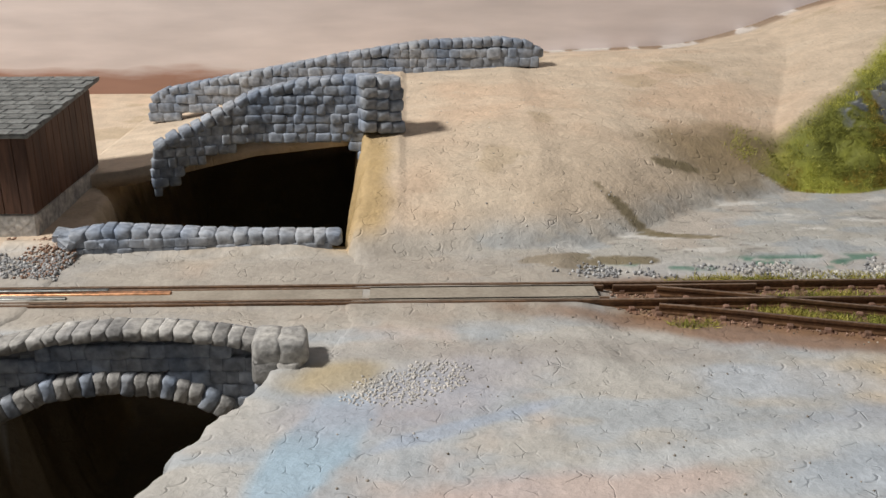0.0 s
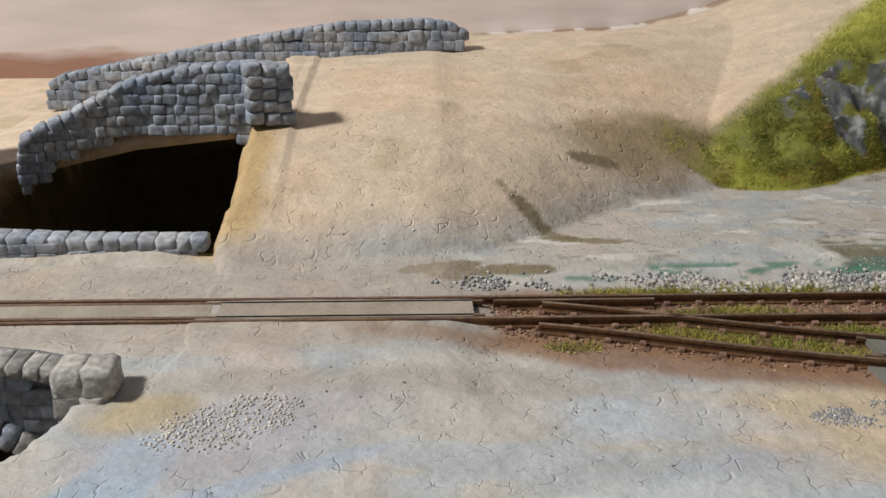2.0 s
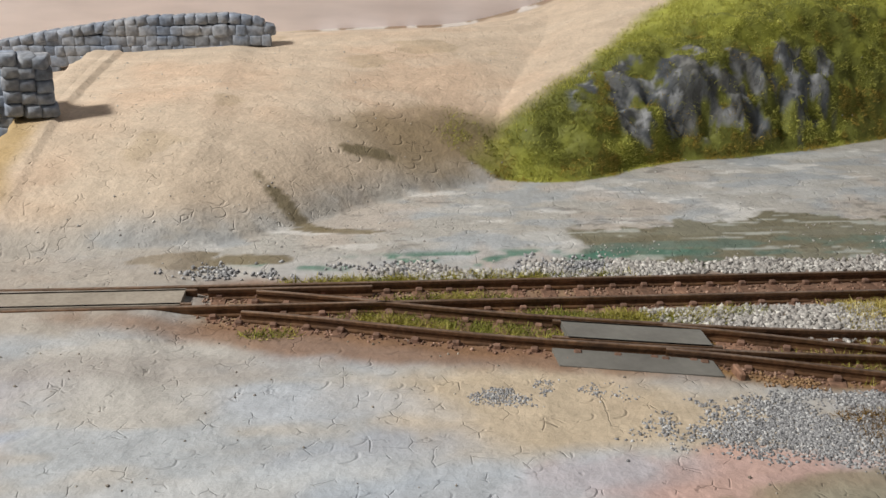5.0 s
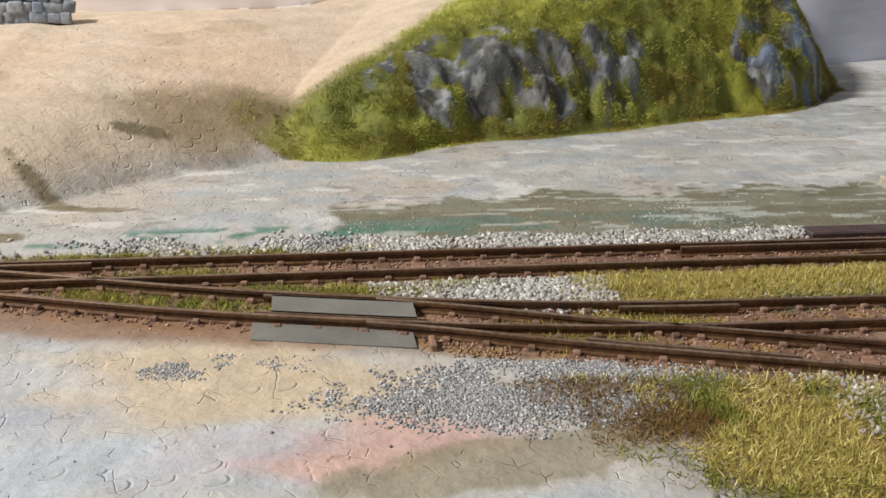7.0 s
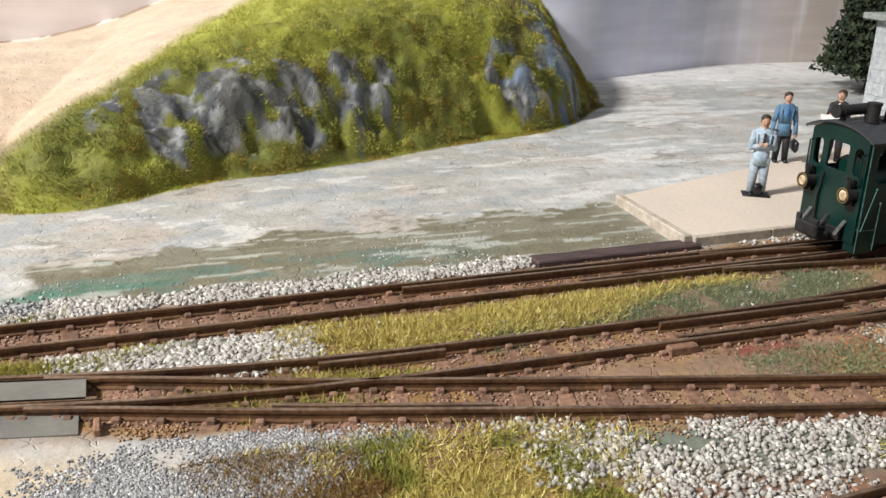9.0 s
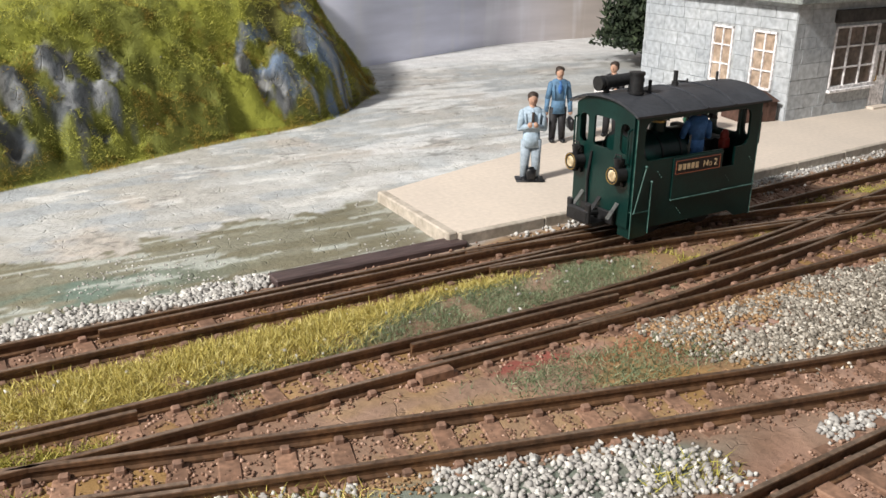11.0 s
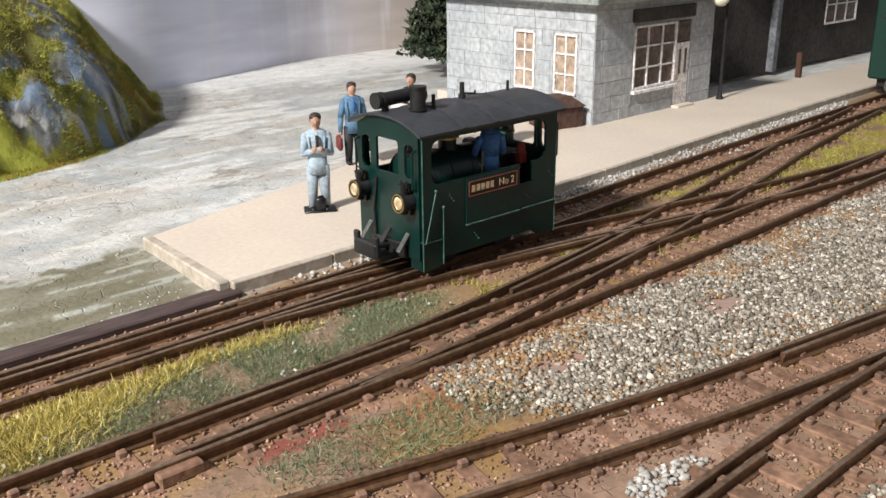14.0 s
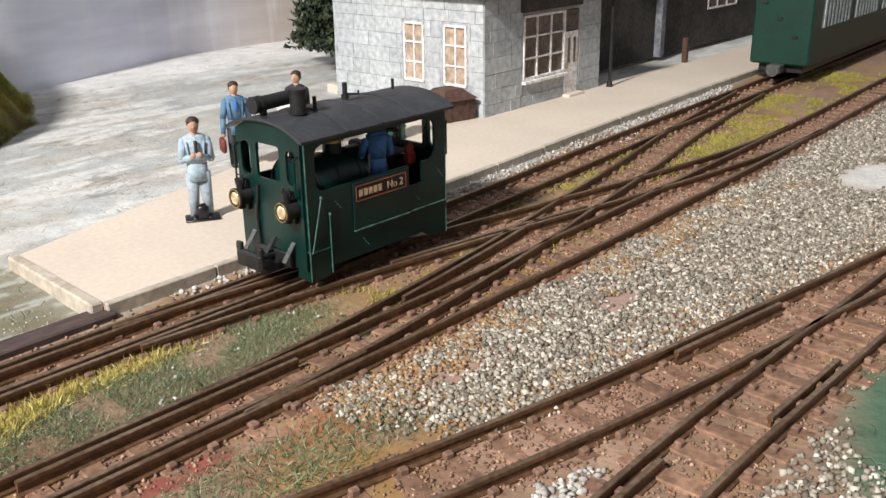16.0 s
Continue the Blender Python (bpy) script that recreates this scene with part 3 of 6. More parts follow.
# ---------------------------------------------------------------- mesh helpers (centimetres)
def finish(bm, smooth=None):
    bmesh.ops.recalc_face_normals(bm, faces=bm.faces)
    bmesh.ops.scale(bm, vec=(U, U, U), verts=bm.verts)
    me = bpy.data.meshes.new("mesh")
    bm.to_mesh(me)
    bm.free()
    if smooth:
        me.shade_smooth() if smooth is True else me.set_sharp_from_angle(angle=radians(smooth))
    return me


def part(name, bm, material, parent, label="", smooth=None, kind=""):
    me = finish(bm, smooth)
    me.name = name
    if material:
        me.materials.append(material)
    ob = new(name, me)
    ob.parent = parent
    if label or kind:
        tagged(ob, label, kind=kind)
    return ob


def thing(name, label, category, x=0.0, y=0.0, z=0.0, rz=0.0, group="", kind=""):
    ob = new(name)
    ob.empty_display_size = 0.005
    ob.matrix_basis = pose(x * U, y * U, z * U, 0, 0, rz)
    return tagged(ob, label, category, group, kind)


def B():
    return bmesh.new()


def box(bm, x0, x1, y0, y1, z0, z1, bevel=0.0, m=None, seg=1):
    r = bmesh.ops.create_cube(bm, size=1)
    vs = r["verts"]
    for v in vs:
        v.co = Vector((x0 + (v.co.x + 0.5) * (x1 - x0), y0 + (v.co.y + 0.5) * (y1 - y0), z0 + (v.co.z + 0.5) * (z1 - z0)))
    if m is not None:
        bmesh.ops.transform(bm, matrix=m, verts=vs)
    if bevel:
        es = list({e for v in vs for e in v.link_edges})
        bmesh.ops.bevel(bm, geom=es, offset=bevel, segments=seg, affect="EDGES", profile=0.5)
    return bm


def tube(bm, a, b, r, r2=None, seg=12, cap=True):
    a, b = Vector(a), Vector(b)
    d = b - a
    m = Matrix.Translation((a + b) / 2) @ d.to_track_quat("Z", "Y").to_matrix().to_4x4()
    bmesh.ops.create_cone(bm, cap_ends=cap, cap_tris=False, segments=seg, radius1=r, radius2=r if r2 is None else r2, depth=d.length, matrix=m)
    return bm


def ball(bm, c, r, sx=1, sy=1, sz=1, u=12, v=8, m=None):
    t = Matrix.Translation(c) @ Matrix.Diagonal((sx, sy, sz, 1))
    bmesh.ops.create_uvsphere(bm, u_segments=u, v_segments=v, radius=r, matrix=t if m is None else m @ t)
    return bm


def rod(bm, pts, r, seg=8):
    for a, b in zip(pts, pts[1:]):
        tube(bm, a, b, r, seg=seg)
    for p in pts[1:-1]:
        ball(bm, p, r, u=seg, v=6)
    return bm


def panel(bm, outline, holes, t, m):
    """A flat sheet in x,z with holes, thickness t along +y, moved by m."""
    for loop in [outline] + holes:
        vs = [bm.verts.new((p[0], 0, p[1])) for p in loop]
        for i in range(len(vs)):
            bm.edges.new((vs[i], vs[(i + 1) % len(vs)]))
    g = bmesh.ops.triangle_fill(bm, use_beauty=True, edges=bm.edges[:])
    fs = [f for f in g["geom"] if isinstance(f, bmesh.types.BMFace)]
    ex = bmesh.ops.extrude_face_region(bm, geom=fs)
    bmesh.ops.translate(bm, vec=(0, t, 0), verts=[v for v in ex["geom"] if isinstance(v, bmesh.types.BMVert)])
    bmesh.ops.transform(bm, matrix=m, verts=bm.verts)
    return bm


def rounded(x0, x1, z0, z1, r, n=4):
    out = []
    for cx, cz, a0 in ((x1 - r, z1 - r, 0), (x0 + r, z1 - r, 90), (x0 + r, z0 + r, 180), (x1 - r, z0 + r, 270)):
        for k in range(n + 1):
            a = radians(a0 + 90 * k / n)
            out.append((cx + r * math.cos(a), cz + r * math.sin(a)))
    return out


def sheet(name, xs, ys, zf, material):
    """A painted sheet over the grid xs, ys."""
    X, Y = np.meshgrid(xs, ys, indexing="ij")
    Z = zf(X, Y)
    nx, ny = X.shape
    co = np.stack([X, Y, Z], -1).reshape(-1, 3) * U
    i = np.arange(nx * ny).reshape(nx, ny)
    f = np.stack([i[:-1, :-1], i[1:, :-1], i[1:, 1:], i[:-1, 1:]], -1).reshape(-1, 4)
    me = bpy.data.meshes.new(name)
    me.vertices.add(len(co))
    me.vertices.foreach_set("co", co.ravel())
    me.loops.add(f.size)
    me.loops.foreach_set("vertex_index", f.ravel())
    me.polygons.add(len(f))
    me.polygons.foreach_set("loop_start", np.arange(len(f)) * 4)
    me.update()
    at = me.attributes.new("paint", "FLOAT_COLOR", "POINT")
    c = np.ones((len(co), 4), np.float32)
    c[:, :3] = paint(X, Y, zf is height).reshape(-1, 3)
    at.data.foreach_set("color", c.ravel())
    me.shade_smooth()
    me.materials.append(material)
    return new(name, me)


# ---------------------------------------------------------------- the ground and the backdrop
gx = np.concatenate([np.arange(-30, -6, 0.15), np.arange(-6, 27, 0.095), np.arange(27, 34, 0.15), np.arange(34, 76, 0.35)])
gy = np.concatenate([np.arange(-22, -10, 0.3), np.arange(-10, 4, 0.085), np.arange(4, 7, 0.105), np.arange(7, 16, 0.065), np.arange(16, 25, 0.2)])
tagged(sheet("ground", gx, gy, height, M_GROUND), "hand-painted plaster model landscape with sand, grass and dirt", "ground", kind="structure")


def bridge_top(x, y):
    return 0.14 + 0.22 * step(2.2, 2.8, y) * step(-5.4, -6.6, x) + 0.015 * fbm(x, y, 2, 3, 3) + 0.12 * step(-1.6, -2.3, y) * step(-5.8, -7.0, x) * step(-12.5, -10.5, x)


deck = sheet("bridge_deck", np.arange(-13.0, -4.5, 0.15), np.arange(-2.75, 3.0, 0.12), bridge_top, M_GROUND)
deck.modifiers.new("thick", "SOLIDIFY").thickness = 0.35 * U
deck.modifiers["thick"].offset = -1
tagged(deck, "painted plaster deck carrying the track over the sunken lane", "bridge deck", kind="structure")


def rear_road(x, y):
    w = step(-5.5, -4.7, x)
    road = np.interp(x, [-14, -11.5, -8, -5.1], [0.5, 0.8, 1.6, 1.92]) + 0.03 * fbm(x, y, 1, 3, 3)
    return road * (1 - w) + (height(np.maximum(x, -4.35), y) + np.interp(x, [-4.4, -3.9], [0.02, -0.08])) * w


rdeck = sheet("rear_deck", np.arange(-13.0, -3.85, 0.1), np.arange(7.15, 14.6, 0.2), rear_road, M_GROUND)
rdeck.modifiers.new("thick", "SOLIDIFY").thickness = 0.4 * U
rdeck.modifiers["thick"].offset = -1
tagged(rdeck, "sandy road deck over the rear stone bridge", "bridge deck", kind="structure")


def backdrop_material():
    m = bpy.data.materials.new("painted_backdrop")
    m.use_nodes = True
    n, l = nodes_of(m)
    p = n["Principled BSDF"]
    geo, sep = n.new("ShaderNodeNewGeometry"), n.new("ShaderNodeSeparateXYZ")
    l.new(geo.outputs["Position"], sep.inputs[0])
    mp = n.new("ShaderNodeVectorMath")
    mp.operation, mp.inputs[1].default_value = "MULTIPLY", (0.25 / U, 0.25 / U, 1.4 / U)
    l.new(geo.outputs["Position"], mp.inputs[0])
    no = n.new("ShaderNodeTexNoise")
    no.inputs["Scale"].default_value, no.inputs["Detail"].default_value = 1.0, 5
    l.new(mp.outputs[0], no.inputs["Vector"])
    # along the board: rosy haze changes to lilac sky
    ax = n.new("ShaderNodeMapRange")
    ax.inputs[1].default_value, ax.inputs[2].default_value = 10 * U, 24 * U
    l.new(sep.outputs[0], ax.inputs[0])
    sky = n.new("ShaderNodeMix")
    sky.data_type = "RGBA"
    sky.inputs[6].default_value, sky.inputs[7].default_value = (0.74, 0.66, 0.64, 1), (0.80, 0.815, 0.97, 1)
    l.new(ax.outputs[0], sky.inputs[0])
    # the sky turns to brownish haze behind the station, with pale upright streaks before it
    bx = n.new("ShaderNodeMapRange")
    bx.inputs[1].default_value, bx.inputs[2].default_value = 35 * U, 43 * U
    l.new(sep.outputs[0], bx.inputs[0])
    haze = n.new("ShaderNodeMix")
    haze.data_type = "RGBA"
    haze.inputs[7].default_value = (0.56, 0.49, 0.45, 1)
    l.new(bx.outputs[0], haze.inputs[0])
    l.new(sky.outputs[2], haze.inputs[6])
    up = n.new("ShaderNodeVectorMath")
    up.operation, up.inputs[1].default_value = "MULTIPLY", (1.1 / U, 1.1 / U, 0.12 / U)
    l.new(geo.outputs["Position"], up.inputs[0])
    sn = n.new("ShaderNodeTexNoise")
    sn.inputs["Scale"].default_value, sn.inputs["Detail"].default_value = 0.8, 3
    l.new(up.outputs[0], sn.inputs["Vector"])
    sm = n.new("ShaderNodeMapRange")
    sm.inputs[1].default_value, sm.inputs[2].default_value, sm.inputs[4].default_value = 0.52, 0.68, 0.6
    l.new(sn.outputs["Fac"], sm.inputs[0])
    sg = n.new("ShaderNodeMath")
    sg.operation = "MULTIPLY"
    l.new(sm.outputs[0], sg.inputs[0])
    l.new(ax.outputs[0], sg.inputs[1])
    sky = n.new("ShaderNodeMix")
    sky.data_type = "RGBA"
    sky.inputs[7].default_value = (0.88, 0.88, 0.95, 1)
    l.new(sg.outputs[0], sky.inputs[0])
    l.new(haze.outputs[2], sky.inputs[6])
    # low rust-coloured haze on the left
    az = n.new("ShaderNodeMath")
    az.operation, az.inputs[1].default_value = "MULTIPLY_ADD", -0.9 * U
    l.new(no.outputs["Fac"], az.inputs[0])
    az.inputs[1].default_value = -1.8 * U
    l.new(sep.outputs[2], az.inputs[2])
    band = n.new("ShaderNodeMapRange")
    band.inputs[1].default_value, band.inputs[2].default_value, band.inputs[3].default_value, band.inputs[4].default_value = 0.75 * U, 0.25 * U, 0, 0.85
    l.new(az.outputs[0], band.inputs[0])
    lx = n.new("ShaderNodeMapRange")
    lx.inputs[1].default_value, lx.inputs[2].default_value, lx.inputs[3].default_value, lx.inputs[4].default_value = -2 * U, 14 * U, 1, 0
    l.new(sep.outputs[0], lx.inputs[0])
    bm_ = n.new("ShaderNodeMath")
    bm_.operation = "MULTIPLY"
    l.new(band.outputs[0], bm_.inputs[0])
    l.new(lx.outputs[0], bm_.inputs[1])
    mix = n.new("ShaderNodeMix")
    mix.data_type = "RGBA"
    mix.inputs[7].default_value = (0.30, 0.13, 0.07, 1)
    l.new(sky.outputs[2], mix.inputs[6])
    l.new(bm_.outputs[0], mix.inputs[0])
    val = n.new("ShaderNodeMapRange")
    val.inputs[1].default_value, val.inputs[2].default_value, val.inputs[3].default_value, val.inputs[4].default_value = 0.3, 0.7, 0.88, 1.1
    l.new(no.outputs["Fac"], val.inputs[0])
    hsv = n.new("ShaderNodeHueSaturation")
    l.new(mix.outputs[2], hsv.inputs["Color"])
    l.new(val.outputs[0], hsv.inputs["Value"])
    l.new(hsv.outputs[0], p.inputs["Base Color"])
    p.inputs["Roughness"].default_value = 0.6
    return m


b = B()
bend = curve([(-40, 20.3), (28.5, 20.3), (38, 23.8), (90, 24.2)])
rows = []
for x in list(np.arange(-31, 26, 4.0)) + list(np.arange(26, 42, 0.8)) + list(np.arange(42, 78, 5.0)):
    y = float(bend(x))
    rows.append([b.verts.new(p) for p in ((x, y, -5.2), (x, y, 26), (x, y + 0.6, 26), (x, y + 0.6, -5.2))])
for r0, r1 in zip(rows, rows[1:]):
    for j in range(4):
        b.faces.new((r0[j], r0[(j + 1) % 4], r1[(j + 1) % 4], r1[j]))
b.faces.new(rows[0])
b.faces.new(rows[-1])
tagged(part("backdrop", b, backdrop_material(), None, smooth=40), "painted backdrop board of rosy haze and lilac sky", "backdrop", kind="structure")

# plain room round the layout, and the boards that carry it
M_ROOM = mat("cream_wall_paint", (0.62, 0.6, 0.56), (0.58, 0.56, 0.52), 0.8, 0, 0.05, 2, 0.05, grain=0.04)
M_FLOOR = mat("grey_floor_covering", (0.3, 0.29, 0.27), (0.26, 0.25, 0.235), 0.7, 0, 0.1, 2, 0.1, grain=0.1)
M_PLY = mat("plywood", (0.45, 0.32, 0.2), (0.38, 0.26, 0.16), 0.6, 0, 0.4, 4, 0.1)
b = B()
box(b, -230, 270, -240, 160, -101, -95)
tagged(part("floor", b, M_FLOOR, None), "plain grey floor of the room", "floor", kind="structure")
for name, x0, x1, y0, y1 in (("wall_north", -230, 270, 160, 170), ("wall_south", -230, 270, -250, -240), ("wall_west", -240, -230, -240, 160), ("wall_east", 270, 280, -240, 160)):
    b = B()
    box(b, x0, x1, y0, y1, -95, 60)
    tagged(part(name, b, M_ROOM, None), "plain cream wall of the room", "wall", kind="structure")
board = thing("baseboard", "plywood baseboard on four legs carrying the layout", "table", kind="structure")
b = B()
box(b, -31, 77, -23, 25.6, -9, -5.2, 0.2)
part("top", b, M_PLY, board)
for x0, x1, y0, y1 in ((-31, 77, -23.4, -22.1), (-31, 77, 24.9, 25.6), (-31.4, -30.1, -22.1, 20.2), (75.9, 77.2, -22.1, 23.5)):
    b = B()
    box(b, x0, x1, y0, y1, -5.2, -0.6, 0.1)
    part("fascia", b, M_PLY, board)
for x in (-26, 70):
    for y in (-18, 17):
        b = B()
        box(b, x, x + 4, y, y + 4, -95, -9, 0.2)
        part("leg", b, M_PLY, board)

# ---------------------------------------------------------------- platform
plat = thing("platform", "low cream station platform with a chipped edge", "platform", kind="structure")
xs = list(np.arange(21.45, 74, 0.7))
b = B()
front = [(x, float(plat_edge(x))) for x in xs]
loop = front + [(74, 5.2), (42.2, 5.2), (36, 5.2), (35.6, 7.0), (31, 7.3), (26.2, 5.7), (21.55, 4.25)]
vs = [b.verts.new((x, y, 0.34)) for x, y in loop]
f = b.faces.new(vs)
ex = bmesh.ops.extrude_face_region(b, geom=[f])
bmesh.ops.translate(b, vec=(0, 0, -0.3), verts=[v for v in ex["geom"] if isinstance(v, bmesh.types.BMVert)])
part("slab", b, M_CONC, plat)
for i, (p, q) in enumerate(zip(front[::3], front[3::3])):
    b = B()
    d = math.atan2(q[1] - p[1], q[0] - p[0])
    ln = math.hypot(q[0] - p[0], q[1] - p[1])
    box(b, 0.01, ln - 0.01, -0.1, 0.05, 0.04, 0.335 + 0.01 * random.random(), 0.02, Matrix.Translation((p[0], p[1], 0)) @ Matrix.Rotation(d, 4, "Z"))
    part("kerb", b, M_CONC2, plat)
b = B()
box(b, 0.02, 3.25, 0, 0.22, 0.05, 0.37, 0.03, Matrix.Translation((21.45, 1.0, 0)) @ Matrix.Rotation(radians(88), 4, "Z"))
part("kerb", b, M_CONC2, plat)
b = B()
box(b, 0, 4.0, -0.22, 0.22, 0.02, 0.22, 0.03, Matrix.Translation((17.55, 0.95, 0)) @ Matrix.Rotation(radians(0.8), 4, "Z"))
tagged(part("timber_baulk", b, M_TIMBER, None), "dark purple-brown timber baulk laid beside the track", "timber")

# ---------------------------------------------------------------- plates between the rails
for k, (f, a, c, off, w, z, lab) in enumerate(((track_a, -4.6, 0.0, 0, 0.36, 0.19, "grey infill plate set between the rails"), (track_a, -12, -4.75, 0, 0.34, 0.175, "grey infill plate set between the rails"),
                                             (track_b, 6.6, 8.9, 0.0, 0.34, 0.19, "grey infill plate set between the rails"), (track_b, 6.3, 8.8, -0.82, 0.3, 0.072, "grey plate beside the outer rail"))):
    b = B()
    pts = np.linspace(a, c, 9)
    rows = []
    for x in pts:
        y = float(f(x)) + off
        rows.append([b.verts.new((x, y + s * w, zz)) for s, zz in ((-1, z - 0.12), (-1, z), (1, z), (1, z - 0.12))])
    for r0, r1 in zip(rows, rows[1:]):
        for j in range(4):
            b.faces.new((r0[j], r0[(j + 1) % 4], r1[(j + 1) % 4], r1[j]))
    b.faces.new(rows[0])
    b.faces.new(rows[-1])
    tagged(part("crossing_plate", b, M_GREYPLATE if k > 1 else mat("beige_infill", (0.34, 0.30, 0.245), (0.27, 0.235, 0.19), 0.7, grain=0.12), None), lab, "plate", "crossing plates")

# ---------------------------------------------------------------- tracks
PROFILE = [(-0.07, 0.0), (0.07, 0.0), (0.07, 0.03), (0.02, 0.05), (0.02, 0.125), (0.04, 0.14), (0.04, 0.19), (0.032, 0.2), (-0.032, 0.2), (-0.04, 0.19), (-0.04, 0.14), (-0.02, 0.125), (-0.02, 0.05), (-0.07, 0.03)]


def rail(parent, f, a, c, off, top=0.2, label=""):
    """One flat-bottomed rail along a centre line, moved sideways by off."""
    b = B()
    n = max(2, int((c - a) / 0.5))
    rows = []
    for k in range(n + 1):
        x = a + (c - a) * k / n
        y0, y1 = float(f(x - 0.1)), float(f(x + 0.1))
        d = Vector((0.2, y1 - y0)).normalized()
        cx, cy = x - d.y * off, float(f(x)) + d.x * off
        rows.append([b.verts.new((cx - d.y * s, cy + d.x * s, top - 0.2 + z)) for s, z in PROFILE])
    m = len(PROFILE)
    for r0, r1 in zip(rows, rows[1:]):
        for j in range(m):
            fc = b.faces.new((r0[j], r0[(j + 1) % m], r1[(j + 1) % m], r1[j]))
            fc.material_index = 1 if j in (7,) else 0
    b.faces.new(rows[0])
    b.faces.new(rows[-1])
    ob = part("rail", b, M_RAIL, parent, label)
    ob.data.materials.append(M_RAILTOP)
    return ob


def sleeper_mesh():
    """A sleeper with four pale rail chairs."""
    b = B()
    box(b, -0.14, 0.14, -0.78, 0.78, -0.08, 0.045, 0.02)
    wood = len(b.faces)
    for y in (-0.45, 0.45):
        for s in (-1, 1):
            box(b, -0.065, 0.065, y + s * 0.115 - 0.05, y + s * 0.115 + 0.05, 0.03, 0.125, 0.02)
    for i, f in enumerate(b.faces):
        f.material_index = int(i >= wood)
    me = finish(b)
    me.materials.append(M_SLEEPER)
    me.materials.append(M_CHAIR)
    return me


SLEEPER = sleeper_mesh()


def track(label, f, a, c, drop=-0.03, rails=((None, None, G), (None, None, -G)), checks=()):
    t = thing("railway_track", label, "track", group="narrow gauge tracks")
    for ra, rc, off in rails:
        rail(t, f, a if ra is None else ra, c if rc is None else rc, off)
    for ra, rc, off in checks:
        rail(t, f, ra, rc, off, 0.19, "dark inner check rail")
    x = max(a, 0.6)
    while x < c - 0.2:
        ob = new("sleeper", SLEEPER)
        ob.parent = t
        ob.matrix_basis = pose(x * U, (float(f(x)) + random.uniform(-0.03, 0.03)) * U, (drop + random.uniform(-0.012, 0.008)) * U, 0, 0, math.degrees(math.atan2(float(f(x + 0.2)) - float(f(x - 0.2)), 0.4)) + random.uniform(-3, 3))
        x += 0.62 + random.uniform(-0.04, 0.04)
    return t


track("rusty running track passing the platform", track_a, -30, 74, checks=((-30, 0.2, 0.3), (-30, 0.2, -0.3), (14.5, 25, 0.27), (18, 25.5, -0.27), (0.4, 3.4, 0.3)))
track("rusty loop track beside the yard", track_b, 1.2, 74, checks=((6.4, 9.1, 0.31), (6.4, 9.1, -0.31), (12.3, 14.4, 0.28), (18.4, 23.2, -0.28), (18.4, 22.4, 0.28)))
track("rusty siding diverging through the yard", track_c, 8.2, 60, checks=((11.5, 14.6, -0.3), (26, 28.6, 0.3)))
track("rusty siding with exposed sleepers and yellow-brown dirt", track_d, 4, 50, drop=0.0, checks=((25.2, 27.3, -0.28), (20, 23.5, 0.26)))
track("rusty crossover track of the scissors crossing", cross_1, 21.0, 45, checks=((25, 30, 0.28),))
track("rusty crossover track of the scissors crossing", cross_2, 21.2, 41, checks=((26, 31, -0.28),))
# point timbers and tie bar
for x0, y0, w, h in ((18.05, -3.25, 0.55, 0.4), (9.0, -3.2, 0.1, 0.35)):
    b = B()
    box(b, x0, x0 + w, y0 - h / 2, y0 + h / 2, 0.0, 0.16, 0.02)
    tagged(part("point_timber", b, M_SLEEPER, None), "small rusty-brown timber block beside the points", "timber", "point timbers")
# copper and silver strips on the bridge
for y, w, a, c, m, lab in ((0.12, 0.07, -14.5, -8.6, M_COPPER, "bright copper strip laid between the rails"), (-0.12, 0.04, -16, -10.6, M_STEEL, "dull silver strip laid between the rails"), (0.3, 0.05, -16, -9.9, M_STEEL, "dull silver strip laid between the rails")):
    b = B()
    box(b, a, c, y - w, y + w, 0.15, 0.215, 0.015)
    tagged(part("metal_strip", b, m, None), lab, "strip", "metal strips")

# ---------------------------------------------------------------- stone bridges
STONES = []
for k in range(6):
    b = B()
    box(b, -0.56, 0.56, -0.5, 0.5, -0.56, 0.56, 0.22, seg=2)
    for v in b.verts:
        v.co += Vector((random.uniform(-0.05, 0.05), random.uniform(-0.05, 0.05), random.uniform(-0.05, 0.05)))
    bmesh.ops.scale(b, vec=(1 / U, 1 / U, 1 / U), verts=b.verts)
    STONES.append([finish(b, True), None])
for m in STONES:
    m[1] = m[0].copy()
    m[0].materials.append(M_STONE)
    m[1].materials.append(M_COPING)


def stone(parent, x, y, z, sx, sy, sz, rz=0.0, ry=0.0, pale=0):
    ob = new("stone", random.choice(STONES)[pale])
    ob.parent = parent
    ob.matrix_basis = pose(x * U, y * U, z * U, 0, ry, rz) @ Matrix.Diagonal((sx * U, sy * U, sz * U, 1))
    return ob


